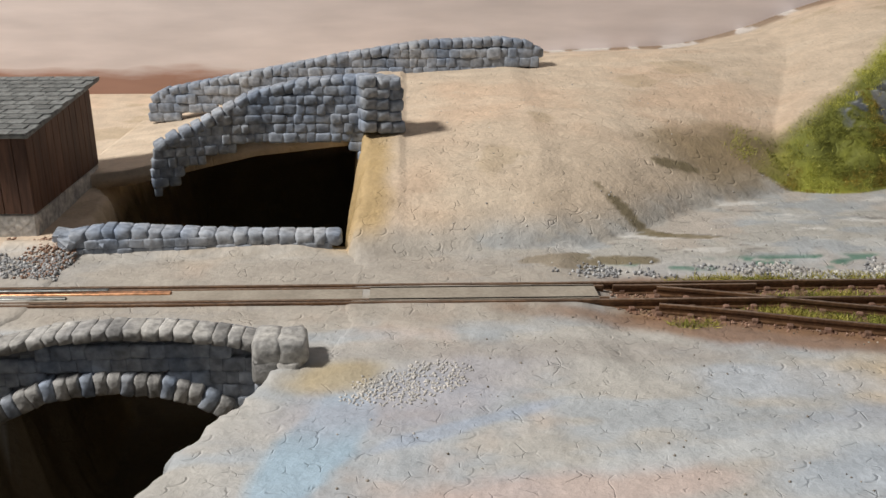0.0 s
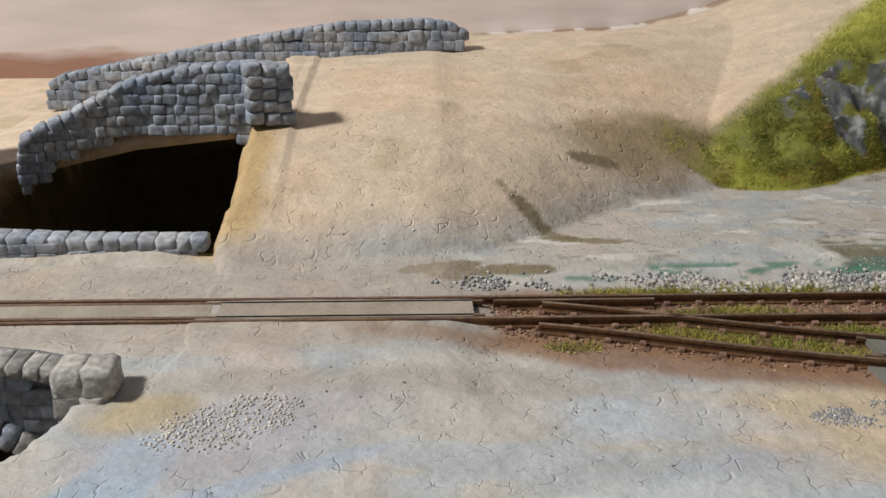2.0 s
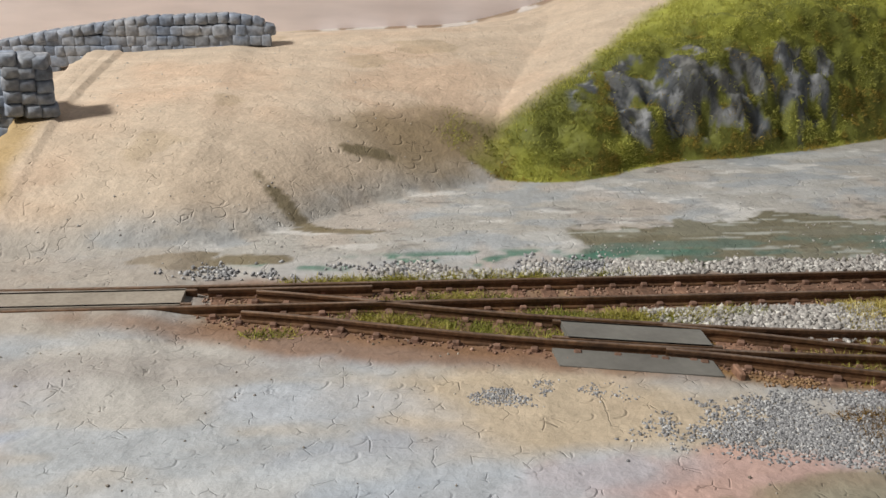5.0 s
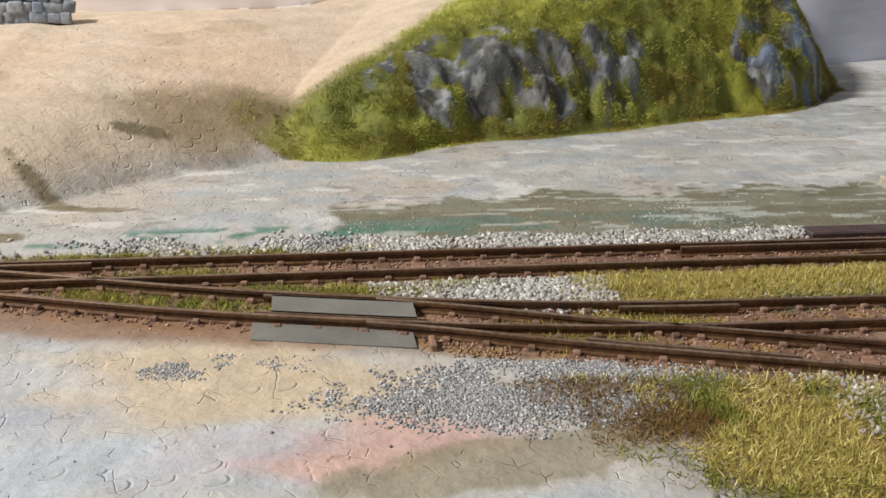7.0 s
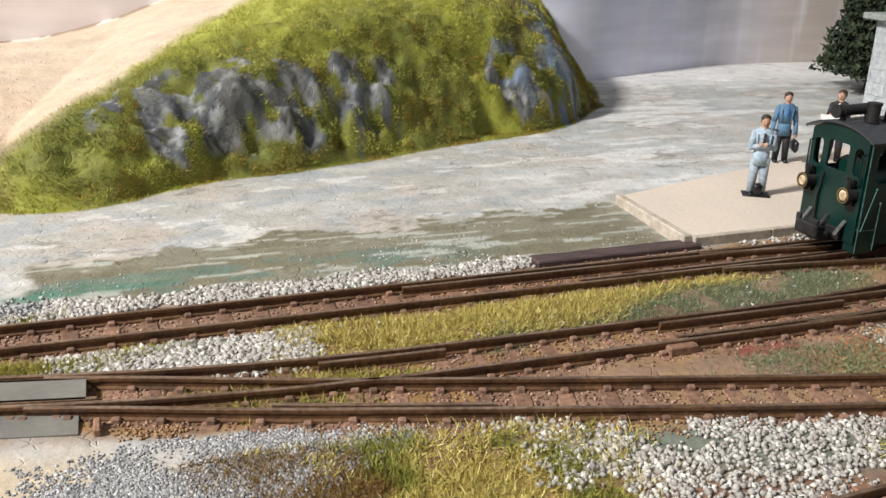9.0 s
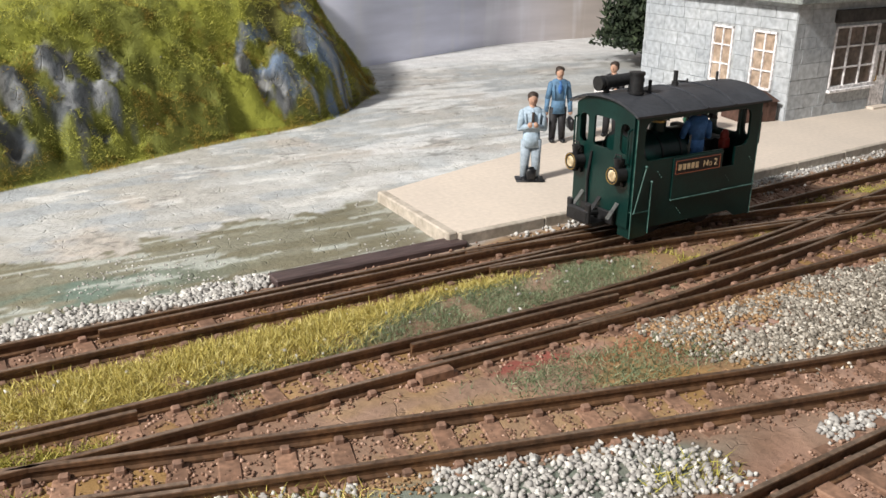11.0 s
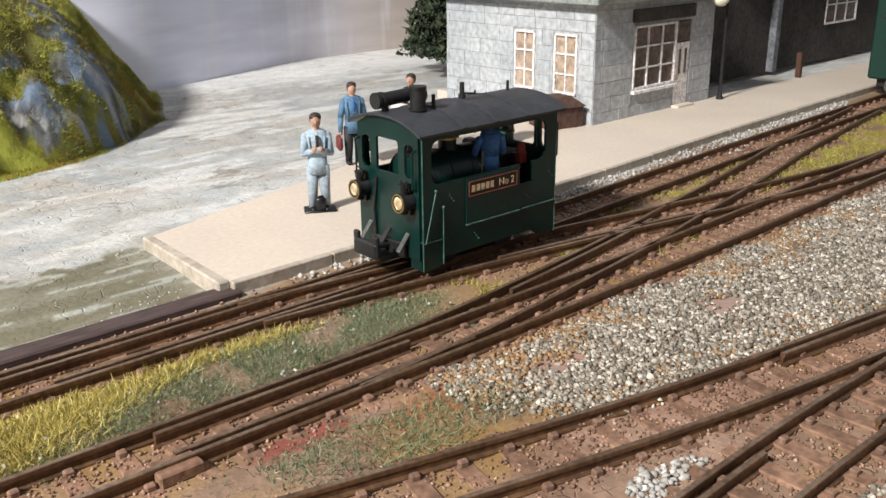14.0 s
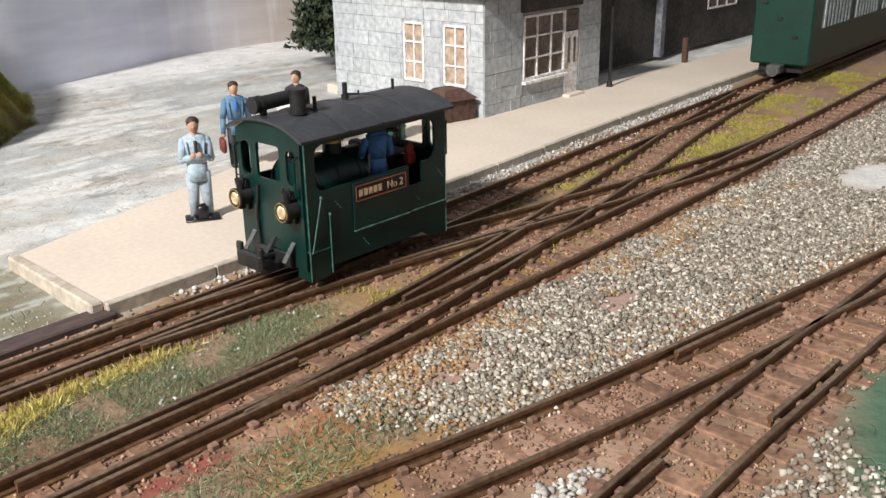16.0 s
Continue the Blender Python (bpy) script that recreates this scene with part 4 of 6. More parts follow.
def masonry(t, path, zlo, zhi, u0, u1, h=0.27, w=0.38, thick=0.16, pale=0, both=False):
    """Courses of stones on the near face of a wall: path(u) gives x, y; zlo and zhi its foot and top."""
    u, row = u0, 0
    z = min(zlo(k) for k in np.linspace(u0, u1, 20))
    top = max(zhi(k) for k in np.linspace(u0, u1, 20))
    while z < top:
        u = u0 + random.uniform(-w * 0.5, 0)
        while u < u1:
            ww = w * random.uniform(0.6, 1.4)
            c = min(max(u + ww / 2, u0), u1)
            zz = z + h / 2
            if zlo(c) - h * 0.3 < zz < zhi(c) + h * 0.1:
                x, y = path(c)
                xa, ya = path(c + 0.05)
                stone(t, x, y + random.uniform(-0.03, 0.02), zz, ww * 0.98, thick * 2 * random.uniform(0.8, 1.25), h * random.uniform(0.85, 1.1), math.degrees(math.atan2(ya - y, xa - x)), random.uniform(-4, 4), pale)
            u += ww
        z += h
        row += 1


def wall_core(t, path, zlo, zhi, u0, u1, d, n=28):
    """The solid mortar core behind the stones, d thick towards +y."""
    b = B()
    rows = []
    for k in range(n + 1):
        u = u0 + (u1 - u0) * k / n
        x, y = path(u)
        rows.append([b.verts.new(p) for p in ((x, y, zlo(u)), (x, y, zhi(u)), (x, y + d, zhi(u)), (x, y + d, zlo(u)))])
    for r0, r1 in zip(rows, rows[1:]):
        for j in range(4):
            b.faces.new((r0[j], r0[(j + 1) % 4], r1[(j + 1) % 4], r1[j]))
    b.faces.new(rows[0])
    b.faces.new(rows[-1])
    return part("core", b, M_MORTAR, t)


def coping(t, path, zt, u0, u1, w=0.42, d=0.6, h=0.24, pale=1, dy=0.2):
    u = u0
    while u < u1:
        ww = w * random.uniform(0.8, 1.2)
        x, y = path(u + ww / 2)
        xa, ya = path(u + ww / 2 + 0.05)
        sl = math.degrees(math.atan2(zt(u + ww) - zt(u), ww))
        stone(t, x, y + dy, zt(u + ww / 2) - h * 0.4, ww * 0.97, d, h, math.degrees(math.atan2(ya - y, xa - x)), -sl + random.uniform(-3, 3), pale)
        u += ww


# near bridge
t = thing("stone_bridge_portal", "grey stone arch portal with pale coping under the track", "bridge")
np_path = lambda u: (u, -2.75)
np_top = lambda u: float(np.interp(u, [-13, -10.7, -9.8, -8.8, -7.9, -6.9, -6.2], [0.2, 0.52, 0.72, 0.8, 0.78, 0.66, 0.5]))
np_arch = lambda u: float(np.interp(u, [-12.2, -11.6, -11, -10, -9, -8, -7.4, -6.95, -6.6, -6.2], [-3.2, -1.6, -0.95, -0.5, -0.36, -0.46, -0.64, -0.95, -1.7, -3.0]))
wall_core(t, np_path, lambda u: np_arch(u) + 0.05, lambda u: np_top(u) - 0.1, -13, -6.2, 0.55)
masonry(t, lambda u: (u, -2.77), lambda u: np_arch(u) + 0.42, lambda u: np_top(u) - 0.32, -13, -6.3, 0.25, 0.34, 0.1)
coping(t, lambda u: (u, -2.9), np_top, -13, -6.2, 0.28, 0.6, 0.2)
for k in range(26):
    u = -12.0 + k * 0.225
    if u > -6.5:
        break
    sl = math.degrees(math.atan2(np_arch(u + 0.1) - np_arch(u - 0.1), 0.2))
    stone(t, u, -2.8, np_arch(u) + 0.18, 0.215 * max(1, 1 / max(0.35, math.cos(radians(sl)))), 0.5, 0.36, 0, -sl, 1 if k % 3 else 0)
for z in (-2.2, -1.75, -1.3, -0.85, -0.4, 0.05, 0.4):
    for dx in (0, 0.42):
        stone(t, -6.25 + dx + random.uniform(-0.04, 0.04), -2.75, z, 0.45, 0.75, 0.44, random.uniform(-5, 5), 0, 1 if z > -0.2 else 0)
# far low wall of the track bridge
t = thing("stone_parapet", "low grey stone parapet behind the track", "wall")
lw_top = lambda u: float(np.interp(u, [-11.6, -10.5, -8.3, -6.0], [0.6, 0.75, 0.58, 0.5]))
lw = lambda u: (u, 2.62 + 0.05 * (u + 8))
wall_core(t, lw, lambda u: -1.5, lambda u: lw_top(u) - 0.12, -11.4, -5.6, 0.4)
coping(t, lw, lw_top, -11.4, -5.6, 0.34, 0.55, 0.28, 0)
masonry(t, lambda u: (u, 2.6 + 0.05 * (u + 8)), lambda u: 0.12, lambda u: lw_top(u) - 0.2, -11.4, -5.6, 0.2, 0.35, 0.06)
# rear bridge, front face
t = thing("stone_road_bridge", "grey-blue stone road bridge with an arched dark opening", "bridge")
rb = lambda u: (u, 7.0 - 0.16 * max(0.0, -7.5 - u) ** 1.5)
rb_top = lambda u: float(np.interp(u, [-10.4, -10.0, -9.3, -7.9, -6.5, -5.2, -4.3], [1.7, 1.95, 2.25, 2.95, 3.28, 3.36, 3.3]))
rb_bot = lambda u: float(np.interp(u, [-10.4, -9.6, -8.7, -7.3, -6.2, -5.3, -5.1], [0.4, 1.15, 1.55, 1.76, 1.82, 1.7, 1.3]))
wall_core(t, lambda u: (u, rb(u)[1] + 0.06), rb_bot, lambda u: rb_top(u) - 0.08, -10.4, -5.0, 0.5)
masonry(t, rb, rb_bot, lambda u: rb_top(u) - 0.2, -10.4, -5.0, 0.25, 0.3, 0.1)
coping(t, rb, rb_top, -10.4, -4.9, 0.3, 0.6, 0.26, 0)
for z in (2.15, 2.45, 2.75, 3.05, 3.3):
    for dx in (0, 0.35, 0.66):
        stone(t, -4.9 + dx + random.uniform(-0.04, 0.04), 6.85 + dx * 0.3, z - 0.12 * dx, 0.38, 0.8, 0.3, random.uniform(-8, 8) + 20)
b = B()
box(b, -4.95, -4.45, 6.95, 7.5, 0.6, 3.1, 0.1)
part("pier_core", b, M_MORTAR, t)
# rear parapet
t = thing("stone_parapet", "long grey-blue stone parapet along the rear road", "wall")
rp = lambda u: (u, 13.5 + 0.01 * (u + 6) ** 2 * 0.4)
rp_top = lambda u: float(np.interp(u, [-12.4, -11.9, -10.4, -8.6, -6, -3.3, -0.7, 0.1, 0.45], [1.6, 1.85, 2.15, 2.5, 3.0, 3.42, 3.52, 3.4, 3.2]))
rp_bot = lambda u: float(np.interp(u, [-12.4, -10, -3.3, 0.45], [0.8, 1.4, 2.3, 2.6]))
wall_core(t, lambda u: (rp(u)[0], rp(u)[1] + 0.06), rp_bot, lambda u: rp_top(u) - 0.08, -12.4, 0.4, 0.5, 40)
masonry(t, rp, rp_bot, lambda u: rp_top(u) - 0.2, -12.4, 0.4, 0.3, 0.4, 0.1)
coping(t, rp, rp_top, -12.4, 0.45, 0.36, 0.6, 0.28, 0)

# loose pale rubble beside the shed
for k in range(9):
    b = B()
    box(b, -0.25, 0.25, -0.2, 0.2, -0.14, 0.16, 0.08)
    for v in b.verts:
        v.co += Vector((random.uniform(-0.06, 0.06), random.uniform(-0.06, 0.06), random.uniform(-0.05, 0.05)))
    ob = part("rubble_stone", b, M_STONE, None)
    ob.matrix_basis = pose((-11.7 + 0.16 * k) * U, (2.75 + random.uniform(-0.2, 0.2)) * U, 0.42 * U, 0, 0, random.uniform(0, 90))
    tagged(ob, "pale grey rubble stone lying by the bank", "stone", "rubble stones")

# ---------------------------------------------------------------- shed
t = thing("goods_shed", "brown plank goods shed with grey slate roof on a stone plinth", "shed")
x1, x0, y0, y1 = -12.42, -19.0, 3.35, 7.9
b = B()
box(b, x0, x1, y0, y1, 0.0, 0.85, 0.05)
part("plinth", b, M_COPING, t, "whitewashed stone plinth")
b = B()
box(b, x0 + 0.1, x1 - 0.06, y0 + 0.06, y1 - 0.06, 0.8, 2.72)
part("core", b, M_DARKWALL, t)
x = x0 + 0.05
while x < x1 - 0.05:
    b = B()
    box(b, x + 0.006, min(x + 0.38, x1), y0 - 0.02, y0 + 0.05, 0.85, 2.72, 0.01)
    part("plank", b, M_PLANK, t)
    x += 0.39
y = y0
while y < y1 - 0.05:
    b = B()
    box(b, x1 - 0.05, x1 + 0.02, y + 0.006, min(y + 0.4, y1), 0.85, 2.7 + 0.05 * (y - y0), 0.01)
    part("plank", b, M_PLANK, t)
    y += 0.41
rm = Matrix.Translation((x1 + 0.18, y0 - 0.22, 2.66)) @ Matrix.Rotation(radians(4.5), 4, "X")
b = B()
box(b, -7, 0, 0, 5.2, 0, 0.1, 0.02, rm)
roof = part("roof", b, M_SLATE, t)
me = None
for r in range(13):
    for c in range(16):
        if me is None:
            b = B()
            box(b, -0.19, 0.19, 0, 0.46, 0, 0.035, 0.008)
            me = finish(b)
            me.materials.append(M_SLATE)
        ob = new("slate", me)
        ob.parent = roof
        ob.matrix_basis = Matrix.Diagonal((1, 1, 1, 1)) @ (Matrix.Translation(Vector((0, 0, 0)))) @ Matrix.Translation(rm.translation * U) @ rm.to_3x3().to_4x4() @ pose((-0.2 - 0.4 * c - 0.2 * (r % 2)) * U, (-0.03 + 0.4 * r) * U, (0.105) * U, -3.5, 0, random.uniform(-1.5, 1.5))

# ---------------------------------------------------------------- locomotive
LX, LY = 24.13, -0.05
L = thing("tram_locomotive", "dark green model tram locomotive with grey roof and brass lamps", "locomotive", LX, LY, 0.0)
W, LEN = 0.88, 3.34
side = [(0, 0.34), (0.42, 0.36), (0.42, 0.52), (2.68, 0.52), (2.9, 0.38), (LEN, 0.38), (LEN, 2.72), (0, 2.72)]
hole = [(0.36, 1.86), (2.36, 1.86), (2.36, 1.48), (2.7, 1.48), (2.7, 1.86), (2.9, 1.86), (2.99, 1.9), (3.05, 2.0), (3.05, 2.48), (3.0, 2.58), (2.88, 2.63),
        (0.36, 2.63), (0.25, 2.58), (0.2, 2.48), (0.2, 2.0), (0.26, 1.9)]
for s in (-1, 1):
    b = B()
    panel(b, side, [hole], 0.05, Matrix.Translation((0, -W if s < 0 else W - 0.05, 0)))
    sp = part("side_panel", b, M_GREEN, L)
    o = s * W
    b = B()
    box(b, 0.98, 2.33, min(o, o + s * 0.03), max(o, o + s * 0.03), 1.0, 1.84, 0.008)
    part("tank_panel", b, M_GREEN, sp)
    b = B()
    box(b, 0.98, 2.33, min(o, o + s * 0.045), max(o, o + s * 0.045), 0.985, 1.012, 0.005)
    box(b, 2.4, 3.3, min(o, o + s * 0.025), max(o, o + s * 0.025), 0.99, 1.012, 0.004)
    box(b, 0.02, 0.42, min(o, o + s * 0.02), max(o, o + s * 0.02), 0.85, 0.872, 0.004)
    part("beading", b, M_EDGE, sp, "rubbed pale beading")
    b = B()
    box(b, 0.437, 0.453, min(o, o + s * 0.03), max(o, o + s * 0.03), 0.4, 1.42, 0.006)
    ball(b, (0.445, o + s * 0.02, 1.44), 0.03, u=8, v=6)
    rod(b, [(0.03, o + s * 0.03, 0.86), (0.27, o + s * 0.03, 1.75)], 0.012)
    ball(b, (0.27, o + s * 0.03, 1.76), 0.03, u=8, v=6)
    part("stay_rod", b, M_EDGE, sp, "thin slanting stay rod")
    # nameplate
    b = B()
    box(b, 1.0, 2.24, min(o + s * 0.03, o + s * 0.055), max(o + s * 0.03, o + s * 0.055), 1.5, 1.8, 0.012)
    plate = part("nameplate", b, M_PLATE, sp, "dark nameplate with orange-red border and cream lettering")
    b = B()
    yy = o + s * 0.058
    for a in ((1.015, 2.225, 1.515, 1.527), (1.015, 2.225, 1.773, 1.785), (1.015, 1.027, 1.515, 1.785), (2.213, 2.225, 1.515, 1.785)):
        box(b, a[0], a[1], min(yy, yy + s * 0.004), max(yy, yy + s * 0.004), a[2], a[3])
    part("border", b, M_COPPERPAINT, plate, "orange-red painted border")
    b = B()
    bx = 1.08 if s < 0 else 1.62
    for k in range(5):
        box(b, bx + 0.115 * k, bx + 0.115 * k + 0.085, min(yy, yy + s * 0.006), max(yy, yy + s * 0.006), 1.59, 1.71, 0.003)
    part("name_bars", b, M_GILT, plate)
    cu = bpy.data.curves.new("number", "FONT")
    cu.body, cu.size, cu.extrude = "No 2", 0.19 * U, 0.003 * U
    cu.align_x = "CENTER"
    cu.materials.append(M_GILT)
    tx = new("number", cu)
    tx.parent = plate
    tx.matrix_basis = pose((1.95 if s < 0 else 1.33) * U, (yy + s * 0.003) * U, 1.585 * U, 90, 0, 0 if s < 0 else 180)
for xe in (0.0, LEN):
    for s in (-1, 1):
        b = B()
        tube(b, (xe, s * (W - 0.004), 0.36), (xe, s * (W - 0.004), 2.7), 0.012, seg=6)
        part("corner_bead", b, M_EDGE, L, "rubbed pale corner bead")
for x, z in ((0.6, 1.62), (1.2, 0.8), (2.5, 1.3), (3.15, 1.6)):
    b = B()
    for k in range(3):
        ball(b, (x + 0.05 * k, -W - 0.004, z - 0.3 * k * 0.2), 0.012, u=6, v=4)
    part("rivet", b, M_EDGE, L)
ends = ((0, -1), (LEN, 1))
for xe, s in ends:
    b = B()
    wins = [rounded(-0.3, 0.3, 1.98, 2.58, 0.06), rounded(-0.72, -0.47, 1.98, 2.56, 0.11), rounded(0.47, 0.72, 1.98, 2.56, 0.11)]
    panel(b, [(-W + 0.05, 0.55), (W - 0.05, 0.55), (W - 0.05, 2.75), (0.45, 2.95), (0, 3.02), (-0.45, 2.95), (-W + 0.05, 2.75)], wins, 0.05,
          Matrix.Translation((xe if s > 0 else xe, 0, 0)) @ Matrix.Rotation(radians(-90 if s < 0 else 90), 4, "Z") @ Matrix.Translation((0, -0.05 if s > 0 else -0.05, 0)))
    ep = part("end_panel", b, M_GREEN, L)
    xo = xe + s * 0.02
    for pts in ([(xo, -0.34, 0.9), (xo, -0.34, 1.95)], [(xo, 0.34, 0.9), (xo, 0.34, 1.95)], [(xo, -0.4, 1.93), (xo, 0.4, 1.93)]):
        b = B()
        rod(b, pts, 0.022)
        part("door_bead", b, M_GREEN, ep)
    for yv in (-0.78, 0.78):
        b = B()
        rod(b, [(xo, yv, 1.8), (xo + s * 0.12, yv, 1.84), (xo + s * 0.12, yv, 2.46), (xo, yv, 2.5)], 0.018)
        part("handrail", b, M_GREEN if s < 0 else M_BLACK, ep)
    b = B()
    rod(b, [(xo + s * 0.05, 0.36, 0.75), (xo + s * 0.07, 0.36, 1.3), (xo + s * 0.05, 0.3, 1.85)], 0.03)
    part("hose", b, M_BLACK, ep, "black brake hose")
    for yv in (-0.69, 0.69):
        b = B()
        box(b, min(xe, xe - s * 0.05), max(xe, xe - s * 0.05), yv - 0.17, yv + 0.17, 0.34, 0.9, 0.012)
        part("corner_skirt", b, M_GREEN, ep)
        b = B()
        box(b, min(xo, xo - s * 0.015), max(xo, xo - s * 0.015), yv - 0.17, yv + 0.17, 0.87, 0.892, 0.004)
        part("skirt_bead", b, M_EDGE, ep, "rubbed pale bead")
        b = B()
        for k in range(5):
            ball(b, (xo - s * 0.012, yv - 0.13 + 0.065 * k, 0.95), 0.014, u=6, v=4)
        part("rivet_row", b, M_EDGE, ep)
    for yv in (-0.385, 0.385):
        b = B()
        box(b, min(xo - s * 0.03, xo + s * 0.004), max(xo - s * 0.03, xo + s * 0.004), yv - 0.012, yv + 0.012, 1.95, 2.66, 0.004)
        part("window_bead", b, M_EDGE, ep, "rubbed pale window bead")
    b = B()
    box(b, min(xe, xe + s * 0.1), max(xe, xe + s * 0.1), -0.5, 0.5, 0.52, 0.78, 0.02)
    beam = part("buffer_beam", b, M_BLACK, L)
    b = B()
    tube(b, (xe + s * 0.08, 0, 0.68), (xe + s * 0.55, 0, 0.72), 0.07, seg=10)
    box(b, min(xe + s * 0.5, xe + s * 0.62), max(xe + s * 0.5, xe + s * 0.62), -0.33, 0.33, 0.56, 0.86, 0.04)
    for yv in (-0.27, 0.27):
        box(b, min(xe + s * 0.52, xe + s * 0.6), max(xe + s * 0.52, xe + s * 0.6), yv - 0.07, yv + 0.07, 0.82, 0.98, 0.02)
    box(b, min(xe, xe + s * 0.42), max(xe, xe + s * 0.42), -0.26, 0.26, 0.48, 0.56, 0.01)
    part("coupler", b, M_BLACK, beam, "black centre coupler")
    for yv in (-0.52, 0.0, 0.52):
        b = B()
        m = Matrix.Translation((xe + s * 0.03, yv, 1.0)) @ Matrix.Rotation(radians(50 if s > 0 else 130), 4, "Y")
        box(b, 0, 0.4, -0.05, 0.05, -0.012, 0.012, 0.005, m)
        part("step_bracket", b, M_STEEL if yv else M_BLACK, beam, "dull steel bracket")
for yv in (-0.62, 0.62):
    b = B()
    tube(b, (-0.30, yv, 1.6), (-0.06, yv, 1.6), 0.15, seg=20)
    tube(b, (-0.33, yv, 1.6), (-0.29, yv, 1.6), 0.175, seg=20)
    tube(b, (-0.2, yv, 1.73), (-0.2, yv, 1.92), 0.06, 0.09, seg=12)
    tube(b, (-0.2, yv, 1.4), (-0.2, yv, 1.46), 0.07, seg=12)
    rod(b, [(-0.2, yv - 0.09, 1.86), (-0.2, yv - 0.07, 1.99), (-0.2, yv + 0.07, 1.99), (-0.2, yv + 0.09, 1.86)], 0.014)
    box(b, -0.1, 0.02, yv - 0.05, yv + 0.05, 1.35, 1.9, 0.01)
    lamp = part("headlamp", b, M_BLACK, L, "black oil headlamp", smooth=40)
    b = B()
    ball(b, (-0.325, yv, 1.6), 0.115, 0.3, 1, 1, 16, 10)
    part("lens", b, M_LENS, lamp, "amber lens with a pale painted highlight", smooth=True)
    b = B()
    for a in range(16):
        q, q2 = 2 * math.pi * a / 16, 2 * math.pi * (a + 1) / 16
        tube(b, (-0.335, yv + 0.15 * math.cos(q), 1.6 + 0.16 * math.sin(q)), (-0.335, yv + 0.15 * math.cos(q2), 1.6 + 0.16 * math.sin(q2)), 0.011, seg=6)
    part("rim", b, M_BRASS, lamp, "brass rim")
# roof
b = B()
rows = []
ang = np.linspace(-1, 1, 17)
for x in (-0.14, LEN + 0.14):
    r = [(x, a * 1.0, 2.77 + 0.245 * (1 - abs(a) ** 2.2)) for a in ang]
    rows.append([b.verts.new(p) for p in r] + [b.verts.new((p[0], p[1] * 0.99, p[2] - 0.045)) for p in reversed(r)])
n = len(rows[0])
for j in range(n):
    b.faces.new((rows[0][j], rows[0][(j + 1) % n], rows[1][(j + 1) % n], rows[1][j]))
b.faces.new(rows[0])
b.faces.new(rows[1])
roof = part("roof", b, M_ROOF, L, "dark grey arched roof", smooth=30)
for x in (0.88, 1.66, 2.42):
    b = B()
    pts = [(x, a * 1.003, 2.775 + 0.247 * (1 - abs(a) ** 2.2)) for a in ang]
    for p, q in zip(pts, pts[1:]):
        for dx in (-0.022, 0.022):
            tube(b, (p[0] + dx, p[1], p[2]), (q[0] + dx, q[1], q[2]), 0.016, seg=6)
    part("roof_rib", b, M_ROOF, roof)
b = B()
tube(b, (0.52, -0.18, 3.02), (0.52, -0.18, 3.4), 0.135, seg=20)
tube(b, (0.52, -0.18, 3.38), (0.52, -0.18, 3.43), 0.155, seg=20)
tube(b, (0.52, -0.18, 3.02), (0.52, -0.18, 3.06), 0.16, seg=20)
part("chimney", b, M_BLACK, roof, "black chimney", smooth=40)
b = B()
tube(b, (-0.1, 0.2, 3.2), (0.92, 0.2, 3.24), 0.12, seg=18)
for x in (-0.1, 0.02, 0.82, 0.92):
    tube(b, (x - 0.025, 0.2, 3.2), (x + 0.025, 0.2, 3.2 + 0.002), 0.145, seg=18)
for x in (0.1, 0.75):
    box(b, x - 0.03, x + 0.03, 0.14, 0.26, 3.0, 3.12)
part("exhaust_drum", b, M_BLACK, roof, "black condenser exhaust drum", smooth=40)
b = B()
tube(b, (0.9, -0.15, 3.03), (0.9, -0.15, 3.24), 0.035, seg=10)
part("pipe", b, M_BLACK, roof)
b = B()
tube(b, (1.72, 0.0, 3.05), (1.72, 0.0, 3.13), 0.07, seg=10)
tube(b, (1.72, 0.0, 3.1), (1.72, 0.0, 3.34), 0.045, seg=10)
rod(b, [(1.72, 0, 3.14), (1.95, -0.1, 3.12), (1.95, -0.1, 3.18)], 0.018)
part("whistle", b, M_BLACK, roof, "black whistle")
b = B()
tube(b, (2.9, 0.0, 3.05), (2.9, 0.0, 3.24), 0.028, seg=8)
part("pipe", b, M_BLACK, roof)
# underframe, wheels, boiler, cab fittings
b = B()
box(b, 0.05, LEN - 0.05, -0.72, 0.72, 0.55, 0.75, 0.02)
box(b, 0.1, LEN - 0.1, -0.8, 0.8, 0.98, 1.03, 0.01)
part("underframe", b, M_BLACK, L)
for xw in (0.95, 2.35):
    for yv in (-0.42, 0.42):
        b = B()
        tube(b, (xw, yv - 0.05, 0.52), (xw, yv + 0.05, 0.52), 0.32, seg=24)
        tube(b, (xw, yv - math.copysign(0.07, yv), 0.52), (xw, yv - math.copysign(0.03, yv), 0.52), 0.36, seg=24)
        part("wheel", b, M_BLACK, L, smooth=40)
b = B()
tube(b, (0.35, 0, 1.72), (2.05, 0, 1.72), 0.48, seg=28)
boiler = part("boiler", b, M_GREEN, L, "dark green boiler", smooth=40)
for x in (0.42, 0.62, 1.1, 1.6, 2.0):
    b = B()
    tube(b, (x - 0.02, 0, 1.72), (x + 0.02, 0, 1.72), 0.495 if x > 0.5 else 0.56, seg=28)
    part("band", b, M_BLACK, boiler, smooth=40)
b = B()
tube(b, (1.35, 0, 2.1), (1.35, 0, 2.42), 0.17, seg=16)
ball(b, (1.35, 0, 2.42), 0.17, 1, 1, 0.6, 16, 8)
part("dome", b, M_GREEN, boiler, smooth=40)
b = B()
tube(b, (1.35, 0, 2.36), (1.35, 0, 2.4), 0.18, seg=16)
